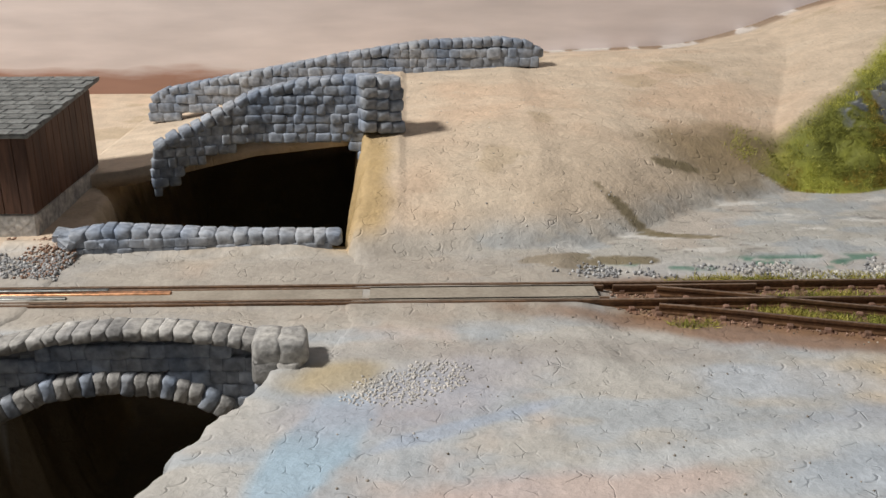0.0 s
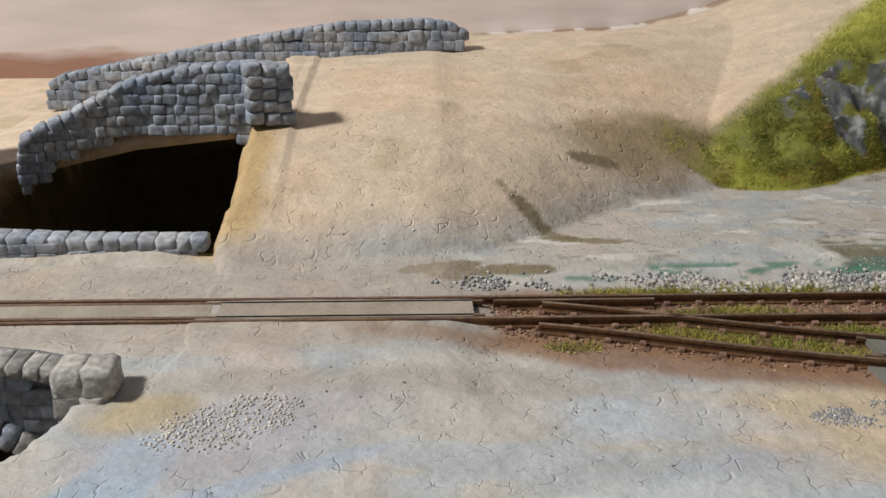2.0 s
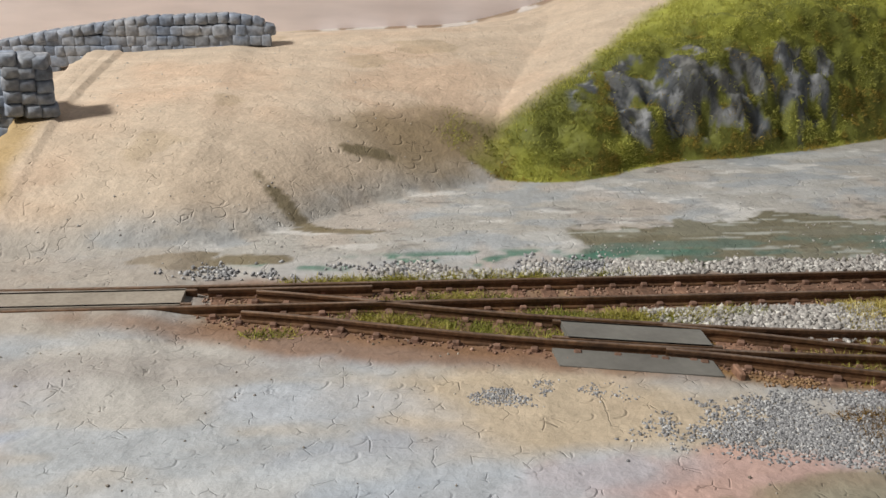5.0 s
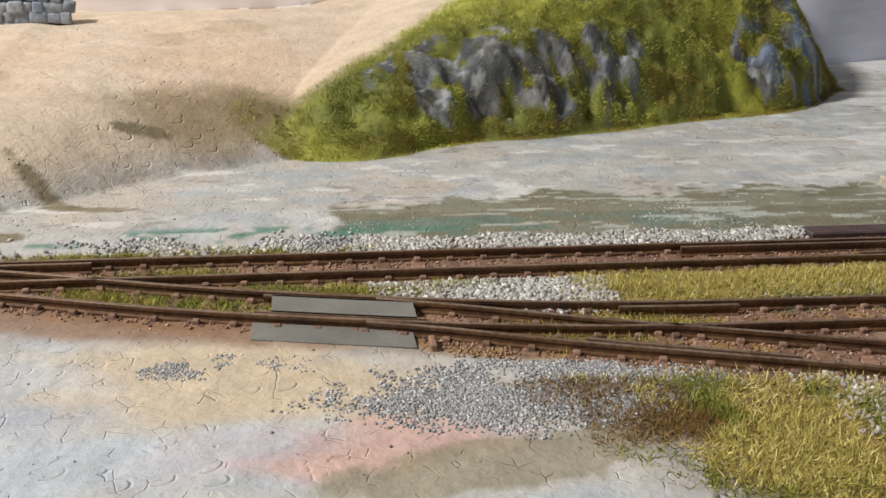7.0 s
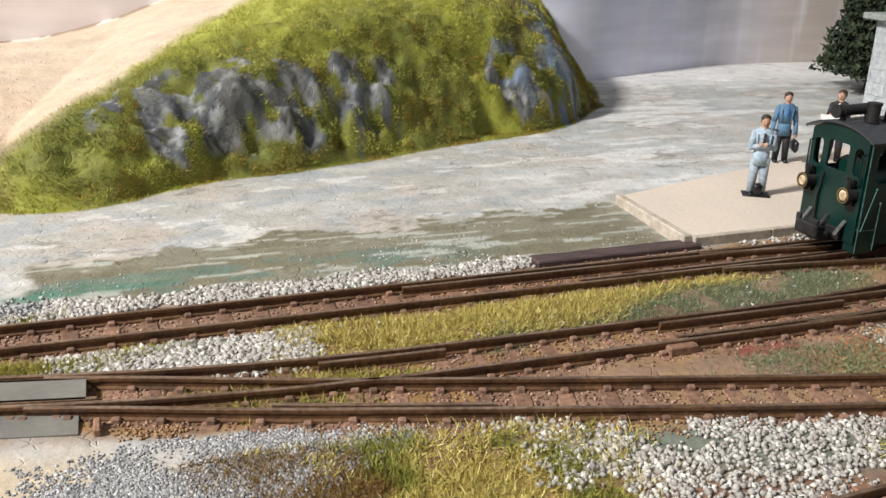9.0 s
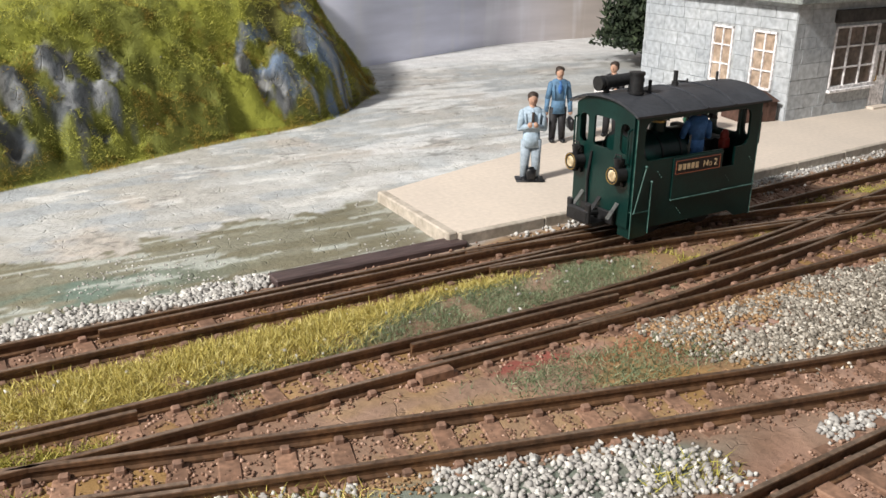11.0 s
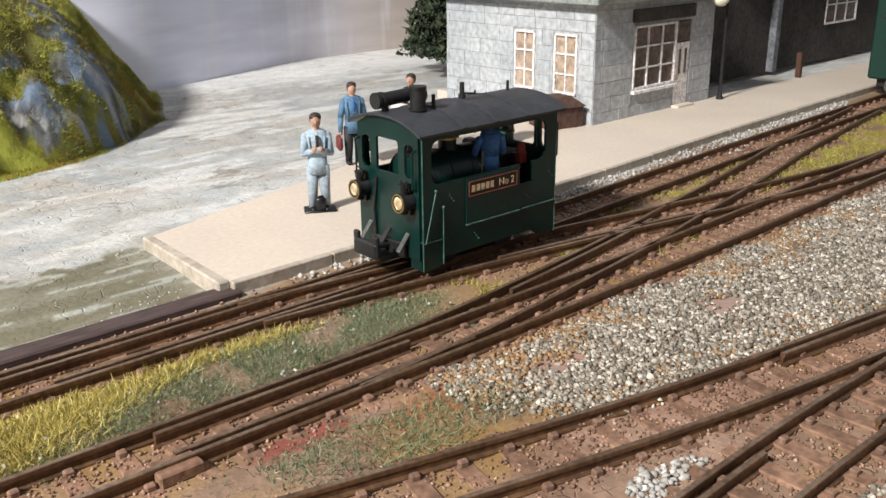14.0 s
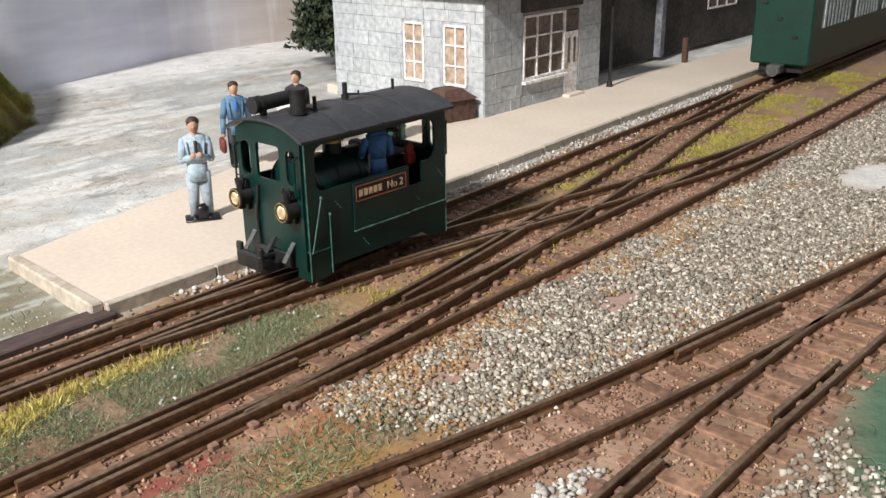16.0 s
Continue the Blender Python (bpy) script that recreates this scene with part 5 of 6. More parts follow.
part("dome_band", b, M_BRASS, boiler, "brass dome band")
b = B()
tube(b, (0.52, 0, 2.1), (0.52, -0.1, 3.0), 0.11, seg=14)
part("chimney_base", b, M_BLACK, boiler)
b = B()
box(b, 2.05, 2.3, -0.4, 0.4, 1.1, 2.2, 0.05)
tube(b, (2.78, -0.3, 1.75), (2.98, -0.3, 1.75), 0.16, seg=14)
box(b, 2.5, 3.15, -0.15, 0.55, 1.0, 1.9, 0.04)
part("firebox", b, M_BLACK, L)
b = B()
ball(b, (2.86, -0.42, 1.98), 0.11, 1, 0.7, 1.3, 10, 8)
box(b, 2.75, 2.95, -0.52, -0.35, 1.72, 1.95, 0.03)
part("red_fitting", b, M_RED, L, "dark red cab fitting")
b = B()
rod(b, [(1.53, -0.72, 1.7), (1.55, -0.72, 2.2)], 0.022)
rod(b, [(1.54, -0.72, 1.85), (1.45, -0.74, 2.02)], 0.014)
part("lever", b, M_STEEL, L, "pale steel lever")
for x, z in ((1.2, 2.5), (1.62, 2.52), (2.3, 2.45), (2.55, 2.4)):
    b = B()
    rod(b, [(x, -0.3, 2.7), (x, -0.3, z), (x + 0.12, -0.34, z - 0.05)], 0.02)
    tube(b, (x, -0.36, z), (x, -0.24, z), 0.05, seg=10)
    part("gauge", b, M_STEEL if x < 1.3 else M_BLACK, L)


# ---------------------------------------------------------------- plain model figures
def figure(name, label, x, y, z, rz, s, coat, trousers, shirt, arms, extra=None, legs=True):
    """One plain mesh: a small painted model passenger, with the colours as material slots."""
    mats = [coat, trousers, shirt, SKIN, HAIR, BAG, BAGR]
    b = B()

    def add(fn, idx):
        old = set(b.faces)
        fn()
        for f in b.faces:
            if f not in old:
                f.material_index = idx
                f.smooth = len(f.verts) < 5
    if legs:
        for q in (-0.12, 0.12):
            add(lambda: tube(b, (0, q * 1.15, 0.05), (0, q * 0.9, 0.95), 0.085, 0.13, 10), 1)
            add(lambda: ball(b, (0.06, q * 1.2, 0.05), 0.1, 1.5, 0.8, 0.6, 10, 6), 5)
    add(lambda: tube(b, (0, 0, 0.78), (0, 0, 1.15), 0.205, 0.19, 14), 0)
    add(lambda: tube(b, (0, 0, 1.13), (0, 0, 1.62), 0.19, 0.235, 14), 0)
    add(lambda: ball(b, (0, 0, 1.6), 0.235, 0.75, 1.0, 0.5, 14, 8), 0)
    for v in b.verts:
        if v.co.z > 0.73 and v.co.length > 0.7 and abs(v.co.y) < 0.3:
            v.co.x *= 0.68
    add(lambda: ball(b, (0.1, 0, 1.48), 0.12, 0.75, 0.6, 1.5, 10, 8), 2)
    add(lambda: tube(b, (0, 0, 1.6), (0.02, 0, 1.76), 0.075, seg=8), 3)
    add(lambda: ball(b, (0.03, 0, 1.86), 0.125, 0.92, 0.82, 1.2, 12, 10), 3)
    add(lambda: ball(b, (0.15, 0, 1.85), 0.025, 1, 0.8, 1.5, 6, 5), 3)
    add(lambda: ball(b, (-0.01, 0, 1.935), 0.135, 1.0, 0.92, 0.72, 12, 8), 4)
    add(lambda: ball(b, (-0.05, 0, 1.87), 0.115, 0.8, 1.0, 1.0, 12, 8), 4)
    for q in (-1, 1):
        add(lambda: box(b, 0.1, 0.152, 0.05 * q - 0.014, 0.05 * q + 0.014, 1.18, 1.58, 0.006, Matrix.Rotation(radians(-4 * q), 4, "X")), 0)
    for sgn in (-1, 1):
        sh, el, ha = [Vector((p[0], sgn * p[1], p[2])) for p in arms]
        add(lambda: (ball(b, sh, 0.085, u=8, v=6), tube(b, sh, el, 0.085, 0.075, 8), ball(b, el, 0.075, u=8, v=6), tube(b, el, ha, 0.072, 0.06, 8)), 0)
        add(lambda: ball(b, ha, 0.065, u=8, v=6), 3)
    if extra:
        extra(b, add)
    bmesh.ops.scale(b, vec=(s, s, s), verts=b.verts)
    me = finish(b)
    for m in mats:
        me.materials.append(m)
    ob = new(name, me)
    ob.matrix_basis = pose(x * U, y * U, z * U, 0, 0, rz)
    return tagged(ob, label, "figurine", "model figures")


def plain(name, c, rough=0.65):
    return mat(name, c, tuple(v * 0.75 for v in c), rough, 0, 4, 14, 0.15, grain=0.2)


SKIN, HAIR, BAG, BAGR = plain("flesh_paint", (0.5, 0.3, 0.21)), plain("brown_paint", (0.045, 0.03, 0.022)), plain("black_paint", (0.012, 0.012, 0.014), 0.35), plain("dark_red_paint", (0.17, 0.035, 0.03))
PALEBLUE, PALEBLUE2 = plain("pale_blue_paint", (0.38, 0.48, 0.57)), plain("grey_blue_paint", (0.36, 0.43, 0.50))
MIDBLUE, BRIGHT, DARK, WHITEP = plain("mid_blue_paint", (0.10, 0.20, 0.32)), plain("bright_blue_paint", (0.06, 0.19, 0.5)), plain("charcoal_paint", (0.022, 0.021, 0.024)), plain("white_paint", (0.72, 0.7, 0.68))
WORK = plain("work_blue_paint", (0.075, 0.20, 0.47))


def base_case(b, add):
    add(lambda: box(b, -0.2, 0.22, -0.33, 0.33, 0.0, 0.05, 0.02), 5)
    add(lambda: box(b, 0.12, 0.22, -0.1, 0.12, 0.04, 0.32, 0.04), 5)
    add(lambda: tube(b, (0.17, -0.05, 0.34), (0.17, 0.07, 0.34), 0.02, seg=8), 5)
    add(lambda: box(b, 0.14, 0.2, -0.03, 0.03, 1.25, 1.6, 0.01), 4)


def two_bags(b, add):
    add(lambda: box(b, -0.17, 0.2, -0.42, -0.3, 0.38, 0.72, 0.04), 6)
    add(lambda: box(b, -0.22, 0.24, 0.28, 0.44, 0.32, 0.68, 0.07), 5)


def newspaper(b, add):
    add(lambda: box(b, 0.28, 0.31, -0.3, 0.3, 1.1, 1.5, 0.0, Matrix.Rotation(radians(14), 4, "Y")), 2)
    add(lambda: box(b, 0.3, 0.52, 0.1, 0.5, 1.33, 1.36, 0.0, Matrix.Rotation(radians(-18), 4, "X")), 2)


figure("model_figure", "model man in pale blue suit with folded arms and black case", 24.95, 3.42, 0.34, -120, 1.03, PALEBLUE, PALEBLUE2, PALEBLUE, ((0, 0.22, 1.56), (0.06, 0.27, 1.22), (0.2, -0.06, 1.32)), base_case)
figure("model_figure", "model man in blue jacket carrying a red and a black bag", 27.9, 6.18, 0.34, -115, 1.02, MIDBLUE, DARK, BRIGHT, ((0, 0.22, 1.56), (0.0, 0.3, 1.18), (0.04, 0.33, 0.8)), two_bags)
figure("model_figure", "model man in dark suit reading a white newspaper", 29.65, 5.98, 0.34, -150, 1.04, DARK, DARK, WHITEP, ((0, 0.22, 1.56), (0.06, 0.27, 1.22), (0.28, 0.16, 1.3)), newspaper)
figure("model_driver", "model driver in blue overalls standing in the cab", LX + 1.98, LY - 0.48, 1.03, 70, 0.87, WORK, DARK, WORK, ((0, 0.26, 1.5), (0.06, 0.33, 1.2), (0.3, 0.26, 1.2)))

# ---------------------------------------------------------------- platform clutter
b = B()
tube(b, (0, 0, 0), (0, 0, 1.0), 0.34, seg=28)
for z in (0.03, 0.33, 0.66, 0.97):
    tube(b, (0, 0, z - 0.025), (0, 0, z + 0.025), 0.365, seg=28)
drum = thing("oil_drum", "dark green ribbed oil drum standing on the platform", "drum", 32.3, 5.3, 0.34)
part("barrel", b, M_DRUM, drum, smooth=40)
b = B()
tube(b, (0, 0, 0.99), (0, 0, 1.005), 0.31, seg=24)
tube(b, (0.18, 0.05, 1.0), (0.18, 0.05, 1.03), 0.05, seg=10)
part("lid", b, M_DRUM, drum)
crate = thing("chest", "brown wooden chest with a hipped lid by the station wall", "chest", 35.05, 5.75, 0.34, -12)
b = B()
box(b, -0.6, 0.62, -0.55, 0.55, 0, 0.62, 0.02)
part("body", b, M_CRATE, crate)
b = B()
bmesh.ops.create_cone(b, cap_ends=True, segments=4, radius1=0.9, radius2=0.42, depth=0.28, matrix=Matrix.Translation((0.01, 0, 0.76)) @ Matrix.Rotation(radians(45), 4, "Z"))
part("lid", b, M_CRATE, crate)
b = B()
for x in (-0.3, 0.32):
    box(b, x - 0.05, x + 0.05, -0.565, 0.565, 0.0, 0.63)
part("strap", b, M_CRATE, crate)

# ---------------------------------------------------------------- station
S = thing("station_building", "grey stone station building with white windows and a flat roof edge", "building", 35.75, 4.95, 0.3, 1.0)
SW, SD, SH = 6.3, 6.3, 3.55
b = B()
front_holes = [[(1.9, 0.85), (4.15, 0.85), (4.15, 0.12), (4.95, 0.12), (4.95, 2.8), (1.9, 2.8)]]
panel(b, [(0, 0), (SW, 0), (SW, SH), (0, SH)], front_holes, 0.3, Matrix.Identity(4))
wf = part("front_wall", b, M_WALLJ, S)
side_holes = [[(0.62, 0.85), (1.52, 0.85), (1.52, 2.65), (0.62, 2.65)], [(2.3, 0.85), (3.15, 0.85), (3.15, 2.65), (2.3, 2.65)]]
b = B()
panel(b, [(0, 0), (SD, 0), (SD, SH), (0, SH)], [[(x, z) for x, z in h] for h in side_holes], 0.3, Matrix.Translation((0.3, 0, 0)) @ Matrix.Rotation(radians(90), 4, "Z"))
ws = part("side_wall", b, M_WALLJ, S)
b = B()
box(b, 0.3, SW, SD - 0.3, SD, 0, SH)
box(b, SW - 0.3, SW, 0.3, SD - 0.3, 0, SH)
part("rear_walls", b, M_WALL, S)
b = B()
box(b, 0.35, SW - 0.35, 0.6, SD - 0.35, 0.02, 0.1)
box(b, 0.8, SW - 0.4, 1.2, 1.25, 0.1, SH - 0.2)
part("interior_screen", b, M_PANE, S, "warm brown interior")
b = B()
box(b, -0.45, SW + 0.3, -0.4, SD + 0.3, SH, SH + 0.22, 0.03)
part("roof", b, mat("roof_edge_grey", (0.3, 0.32, 0.3), (0.22, 0.24, 0.23), 0.8), S, "flat grey roof slab with overhang")


def ashlar(parent, length, holes, put, seed):
    """Thin uneven wall stones in courses, cut round the openings."""
    rnd = random.Random(seed)
    z, h = 0.02, 0.4
    while z < SH - 0.05:
        hh = min(h * rnd.uniform(0.8, 1.2), SH - z)
        x = -rnd.uniform(0, 0.4)
        while x < length:
            w = rnd.uniform(0.5, 1.0)
            a, c = max(x, 0.0), min(x + w, length)
            if c - a > 0.1:
                cuts = [(a, c)]
                for hx0, hz0, hx1, hz1 in holes:
                    if z < hz1 and z + hh > hz0:
                        cuts = [q for a1, c1 in cuts for q in ((a1, min(c1, hx0)), (max(a1, hx1), c1)) if q[1] - q[0] > 0.06]
                for a1, c1 in cuts:
                    b = B()
                    box(b, a1 + 0.006, c1 - 0.006, -0.012 - rnd.uniform(0, 0.014), 0.02, z + 0.006, z + hh - 0.006, 0.006, put)
                    part("stone", b, M_WALL, parent)
            x += w
        z += hh


ashlar(wf, SW, [(1.85, 0.8, 4.2, 2.85), (4.1, 0.1, 5.0, 2.85)], Matrix.Identity(4), 3)
ashlar(ws, SD, [(0.57, 0.8, 1.57, 2.7), (2.25, 0.8, 3.2, 2.7)], Matrix.Translation((0, 0, 0)) @ Matrix.Rotation(radians(90), 4, "Z") @ Matrix.Scale(-1, 4, (0, 1, 0)), 5)


def window(parent, put, x0, x1, z0, z1, nx, nz, pane):
    b = B()
    for a in ((x0, x0 + 0.07, z0, z1), (x1 - 0.07, x1, z0, z1), (x0, x1, z0, z0 + 0.08), (x0, x1, z1 - 0.07, z1)):
        box(b, a[0], a[1], -0.05, 0.08, a[2], a[3], 0.01, put)
    fr = part("window_frame", b, M_WHITE, parent, "white painted window frame")
    for i in range(1, nx):
        x = x0 + (x1 - x0) * i / nx
        b = B()
        box(b, x - 0.025, x + 0.025, -0.02, 0.06, z0 + 0.05, z1 - 0.05, 0.0, put)
        part("glazing_bar", b, M_WHITE, fr)
    for j in range(1, nz):
        z = z0 + (z1 - z0) * j / nz
        b = B()
        box(b, x0 + 0.05, x1 - 0.05, -0.018, 0.058, z - 0.025, z + 0.025, 0.0, put)
        part("glazing_bar", b, M_WHITE, fr)
    for i in range(nx):
        for j in range(nz):
            b = B()
            w, h = (x1 - x0) / nx, (z1 - z0) / nz
            box(b, x0 + w * i + 0.02, x0 + w * (i + 1) - 0.02, 0.03, 0.05, z0 + h * j + 0.02, z0 + h * (j + 1) - 0.02, 0.0, put)
            part("pane", b, pane, fr)


I4 = Matrix.Identity(4)
SIDE = Matrix.Rotation(radians(90), 4, "Z") @ Matrix.Scale(-1, 4, (0, 1, 0))
window(wf, I4, 1.9, 4.15, 0.85, 2.8, 3, 3, M_DARKPANE)
window(ws, SIDE, 0.62, 1.52, 0.85, 2.65, 2, 3, M_PANE)
window(ws, SIDE, 2.3, 3.15, 0.85, 2.65, 2, 3, M_PANE)
b = B()
box(b, 4.18, 4.93, -0.02, 0.06, 0.12, 2.1, 0.01)
door = part("door", b, M_WHITE, wf, "white panelled station door")
for x in (4.28, 4.6):
    b = B()
    box(b, x + 0.05, x + 0.17, -0.04, 0.0, 1.1, 1.9, 0.01)
    part("door_pane", b, M_DARKPANE, door)
b = B()
rod(b, [(4.26, -0.03, 0.95), (4.26, -0.09, 0.98), (4.26, -0.09, 1.12)], 0.02)
part("door_handle", b, M_BRASS, door)
b = B()
box(b, 4.18, 4.93, -0.02, 0.05, 2.15, 2.78, 0.01)
part("transom_light", b, M_DARKPANE, wf)
b = B()
box(b, 1.75, 5.05, -0.1, 0.05, 2.9, 3.3, 0.02)
part("lintel", b, M_DARKWALL, wf, "dark brown lintel board")
b = B()
box(b, 1.85, 4.2, -0.14, 0.02, 0.74, 0.84, 0.015)
part("window_sill", b, M_WHITE, wf)
b = B()
box(b, 4.1, 5.0, -0.3, 0.0, 0.02, 0.12, 0.015)
part("door_step", b, M_CONC, wf)
# low pale plinth and court kerb
b = B()
box(b, 0, 6.4, -0.35, 0.0, 0.02, 0.34, 0.03, Matrix.Translation((35.55, 6.1, 0.14)) @ Matrix.Rotation(radians(84), 4, "Z"))
tagged(part("court_kerb", b, M_CONC, None), "low cream ledge along the station side wall", "ledge")

# shelter beyond the station
A = thing("goods_office", "dark brown-grey stone office with a white window", "building", 43.6, 6.9, 0.3, 1.0)
b = B()
panel(b, [(0, 0), (34, 0), (34, 5.5), (0, 5.5)], [[(10.3, 1.5), (13.3, 1.5), (13.3, 4.0), (10.3, 4.0)]], 0.35, I4)
af = part("front_wall", b, M_DARKWALL, A)
b = B()
box(b, 0, 0.35, 0.35, 7, 0, 5.5)
box(b, -0.6, 34.5, -0.9, 7.2, 5.5, 5.75)
part("roof", b, M_DARKWALL, A)
window(af, I4, 10.3, 13.3, 1.5, 4.0, 3, 3, M_DARKPANE)
for k, x in enumerate((0.2, 5.6, 17, 23)):
    b = B()
    box(b, x, x + 0.35, -0.3, 0.0, 0.0, 5.5, 0.02)
    part("pilaster", b, M_MORTAR, af)
for x, y in ((48.5, 5.2),):
    b = B()
    box(b, -0.1, 0.1, -0.1, 0.1, 0, 0.95, 0.02)
    ob = part("platform_post", b, M_PLANK, None)
    ob.matrix_basis = pose(x * U, y * U, 0.34 * U)
    tagged(ob, "short brown timber post on the platform", "post")
LP = thing("platform_lamp", "slim dark platform lamp with an opal globe", "lamp", 42.3, 4.75, 0.34)
b = B()
tube(b, (0, 0, 0), (0, 0, 3.35), 0.06, 0.045, 10)
tube(b, (0, 0, 0), (0, 0, 0.2), 0.12, 0.08, 10)
rod(b, [(0, 0, 3.3), (-0.25, -0.05, 3.55), (-0.55, -0.1, 3.5)], 0.03)
part("post", b, M_BLACK, LP)
b = B()
ball(b, (-0.6, -0.1, 3.38), 0.27, 1, 1, 1, 18, 12)
part("globe", b, M_GLOBE, LP, "opal glass globe", smooth=True)
b = B()
tube(b, (-0.6, -0.1, 3.6), (-0.6, -0.1, 3.68), 0.34, 0.1, 18)
part("shade", b, M_SLAT, LP)

# tree behind the station
TR = thing("conifer", "dark green model conifer behind the station", "tree", 40.4, 15.8, 0.3)
b = B()
tube(b, (0, 0, 0), (0.1, 0.05, 5.5), 0.3, 0.05, 10)
for k in range(26):
    a, z = k * 2.4, 0.9 + k * 0.17
    r = 2.0 * (1 - z / 7.5)
    tube(b, (0.02 * z, 0.01 * z, z), (r * math.cos(a), r * math.sin(a), z - 0.1), 0.07, 0.015, 6)
part("trunk", b, M_BARK, TR)
rng = np.random.default_rng(4)


def shards(name, cen, size, material, parent=None, flat=False, label="", cat="", up=1.0, lean=None):
    """Loose blades: one triangle pair each, at the given centres."""
    n = len(cen)
    d = rng.normal(size=(n, 3))
    d[:, 2] = np.abs(d[:, 2]) * up + (0.15 if flat else 0)
    if lean is not None:
        d = rng.normal(size=(n, 3)) * 0.55 + lean * 0.8 + np.array((0, 0, 0.25))
    d /= np.linalg.norm(d, axis=1, keepdims=True)
    sd = np.cross(d, rng.normal(size=(n, 3)))
    sd /= np.linalg.norm(sd, axis=1, keepdims=True) + 1e-9
    ln = size * rng.uniform(0.6, 1.4, (n, 1))
    w = ln * (0.05 if not flat else 0.3)
    v = np.stack([cen - sd * w, cen + sd * w, cen + d * ln + sd * w * 0.2], 1).reshape(-1, 3) * U
    f = np.arange(3 * n).reshape(-1, 3)
    me = bpy.data.meshes.new(name)
    me.vertices.add(3 * n)
    me.vertices.foreach_set("co", v.ravel())
    me.loops.add(3 * n)
    me.loops.foreach_set("vertex_index", f.ravel().astype(np.int32))
    me.polygons.add(n)
    me.polygons.foreach_set("loop_start", (np.arange(n) * 3).astype(np.int32))
    me.update()
    me.materials.append(material)
    ob = new(name, me)
    if parent:
        ob.parent = parent
    else:
        tagged(ob, label, cat, kind="stuff")
    return ob


n = 42000
z = rng.uniform(0.7, 6.2, n)
a = rng.uniform(0, 2 * math.pi, n)
r = 2.6 * (1 - z / 8.2) * np.sqrt(rng.uniform(0.1, 1, n)) * (0.75 + 0.35 * np.sin(a * 5 + np.floor(z * 2.5) * 1.7))
shards("crown", np.stack([r * np.cos(a), r * np.sin(a), z], 1), 0.24, M_LEAF, TR, True)

# ---------------------------------------------------------------- coach
C = thing("passenger_coach", "dark green model coach with pale slatted windows", "coach", 47.6, float(track_a(50)) - 0.2, 0.0, 3.2)
b = B()
box(b, 0, 16, -1.05, 1.05, 0.75, 4.6, 0.06)
body = part("body", b, M_COACH, C)
b = B()
box(b, 0.3, 15.7, -0.8, 0.8, 0.45, 0.75, 0.02)
part("underframe", b, M_BLACK, C)
for x in (1.2, 2.4, 12.5, 14.0):
    for yv in (-0.45, 0.45):
        b = B()
        tube(b, (x, yv - 0.06, 0.5), (x, yv + 0.06, 0.5), 0.3, seg=20)
        part("wheel", b, M_BLACK, C)
b = B()
box(b, -0.2, 16.2, -1.15, 1.15, 4.6, 4.75, 0.05)
part("roof", b, M_ROOF, C)
x = 1.0
while x < 15:
    b = B()
    box(b, x, x + 3.2, -1.075, -1.04, 1.95, 3.75, 0.01)
    wn = part("window", b, M_DARKPANE, body)
    for k in range(8):
        b = B()
        box(b, x + 0.1 + 0.4 * k, x + 0.3 + 0.4 * k, -1.11, -1.07, 2.0, 3.7, 0.01)
        part("slat", b, M_SLAT, wn, "pale blue slat")
    x += 3.8
b = B()
box(b, -0.5, 0.0, -0.25, 0.25, 0.5, 0.8, 0.04)
tube(b, (-0.55, 0, 0.62), (-0.45, 0, 0.62), 0.22, seg=14)
part("coupler", b, M_STEEL, C, "worn steel coupler")
b = B()
for yv in (-0.5, 0.1, 0.65):
    box(b, -0.05, 0.0, yv - 0.09, yv + 0.09, 2.2 + yv, 2.3 + yv, 0.01)
part("lamp_iron", b, M_BLACK, C)


# ---------------------------------------------------------------- loose ballast and fibres
def scatter(n, x0, x1, y0, y1, mask):
    x, y = rng.uniform(x0, x1, n), rng.uniform(y0, y1, n)
    k = rng.uniform(0, 1, n) < mask(x, y)
    return x[k], y[k]


OCT = np.array([(1, 0, 0), (0, 1, 0), (-1, 0, 0), (0, -1, 0), (0, 0, 1), (0, 0, -1)], float)
OCTF = np.array([(0, 1, 4), (1, 2, 4), (2, 3, 4), (3, 0, 4), (1, 0, 5), (2, 1, 5), (3, 2, 5), (0, 3, 5)])


def gravel(name, x, y, size, material, label, lift=0.3):
    n = len(x)
    z = height(x, y)
    q = rng.normal(size=(n, 3, 3))
    q = np.linalg.qr(q)[0]
    sc = size * rng.uniform(0.55, 1.25, (n, 1, 1)) * rng.uniform(0.6, 1.1, (n, 1, 3))
    v = (OCT[None] * sc * rng.uniform(0.75, 1.2, (n, 6, 1))) @ q
    v += np.stack([x, y, z + size * lift * rng.uniform(0.2, 1.8, n)], 1)[:, None]
    f = (OCTF[None] + 6 * np.arange(n)[:, None, None]).reshape(-1)
    me = bpy.data.meshes.new(name)
    me.vertices.add(6 * n)
    me.vertices.foreach_set("co", (v * U).ravel())
    me.loops.add(24 * n)
    me.loops.foreach_set("vertex_index", f.astype(np.int32))
    me.polygons.add(8 * n)
    me.polygons.foreach_set("loop_start", (np.arange(8 * n) * 3).astype(np.int32))
    me.update()
    me.materials.append(material)
    return tagged(new(name, me), label, "gravel", kind="stuff")


def fibres(name, x, y, size, material, label, up=1.0):
    z = height(x, y) - 0.02
    return shards(name, np.stack([x, y, z], 1), size, material, None, False, label, "grass", up)


def clear(x, y, d=0.0):
    """0 on the rails and between them."""
    return step(0.55 + d, 0.75 + d, near_track(x, y))


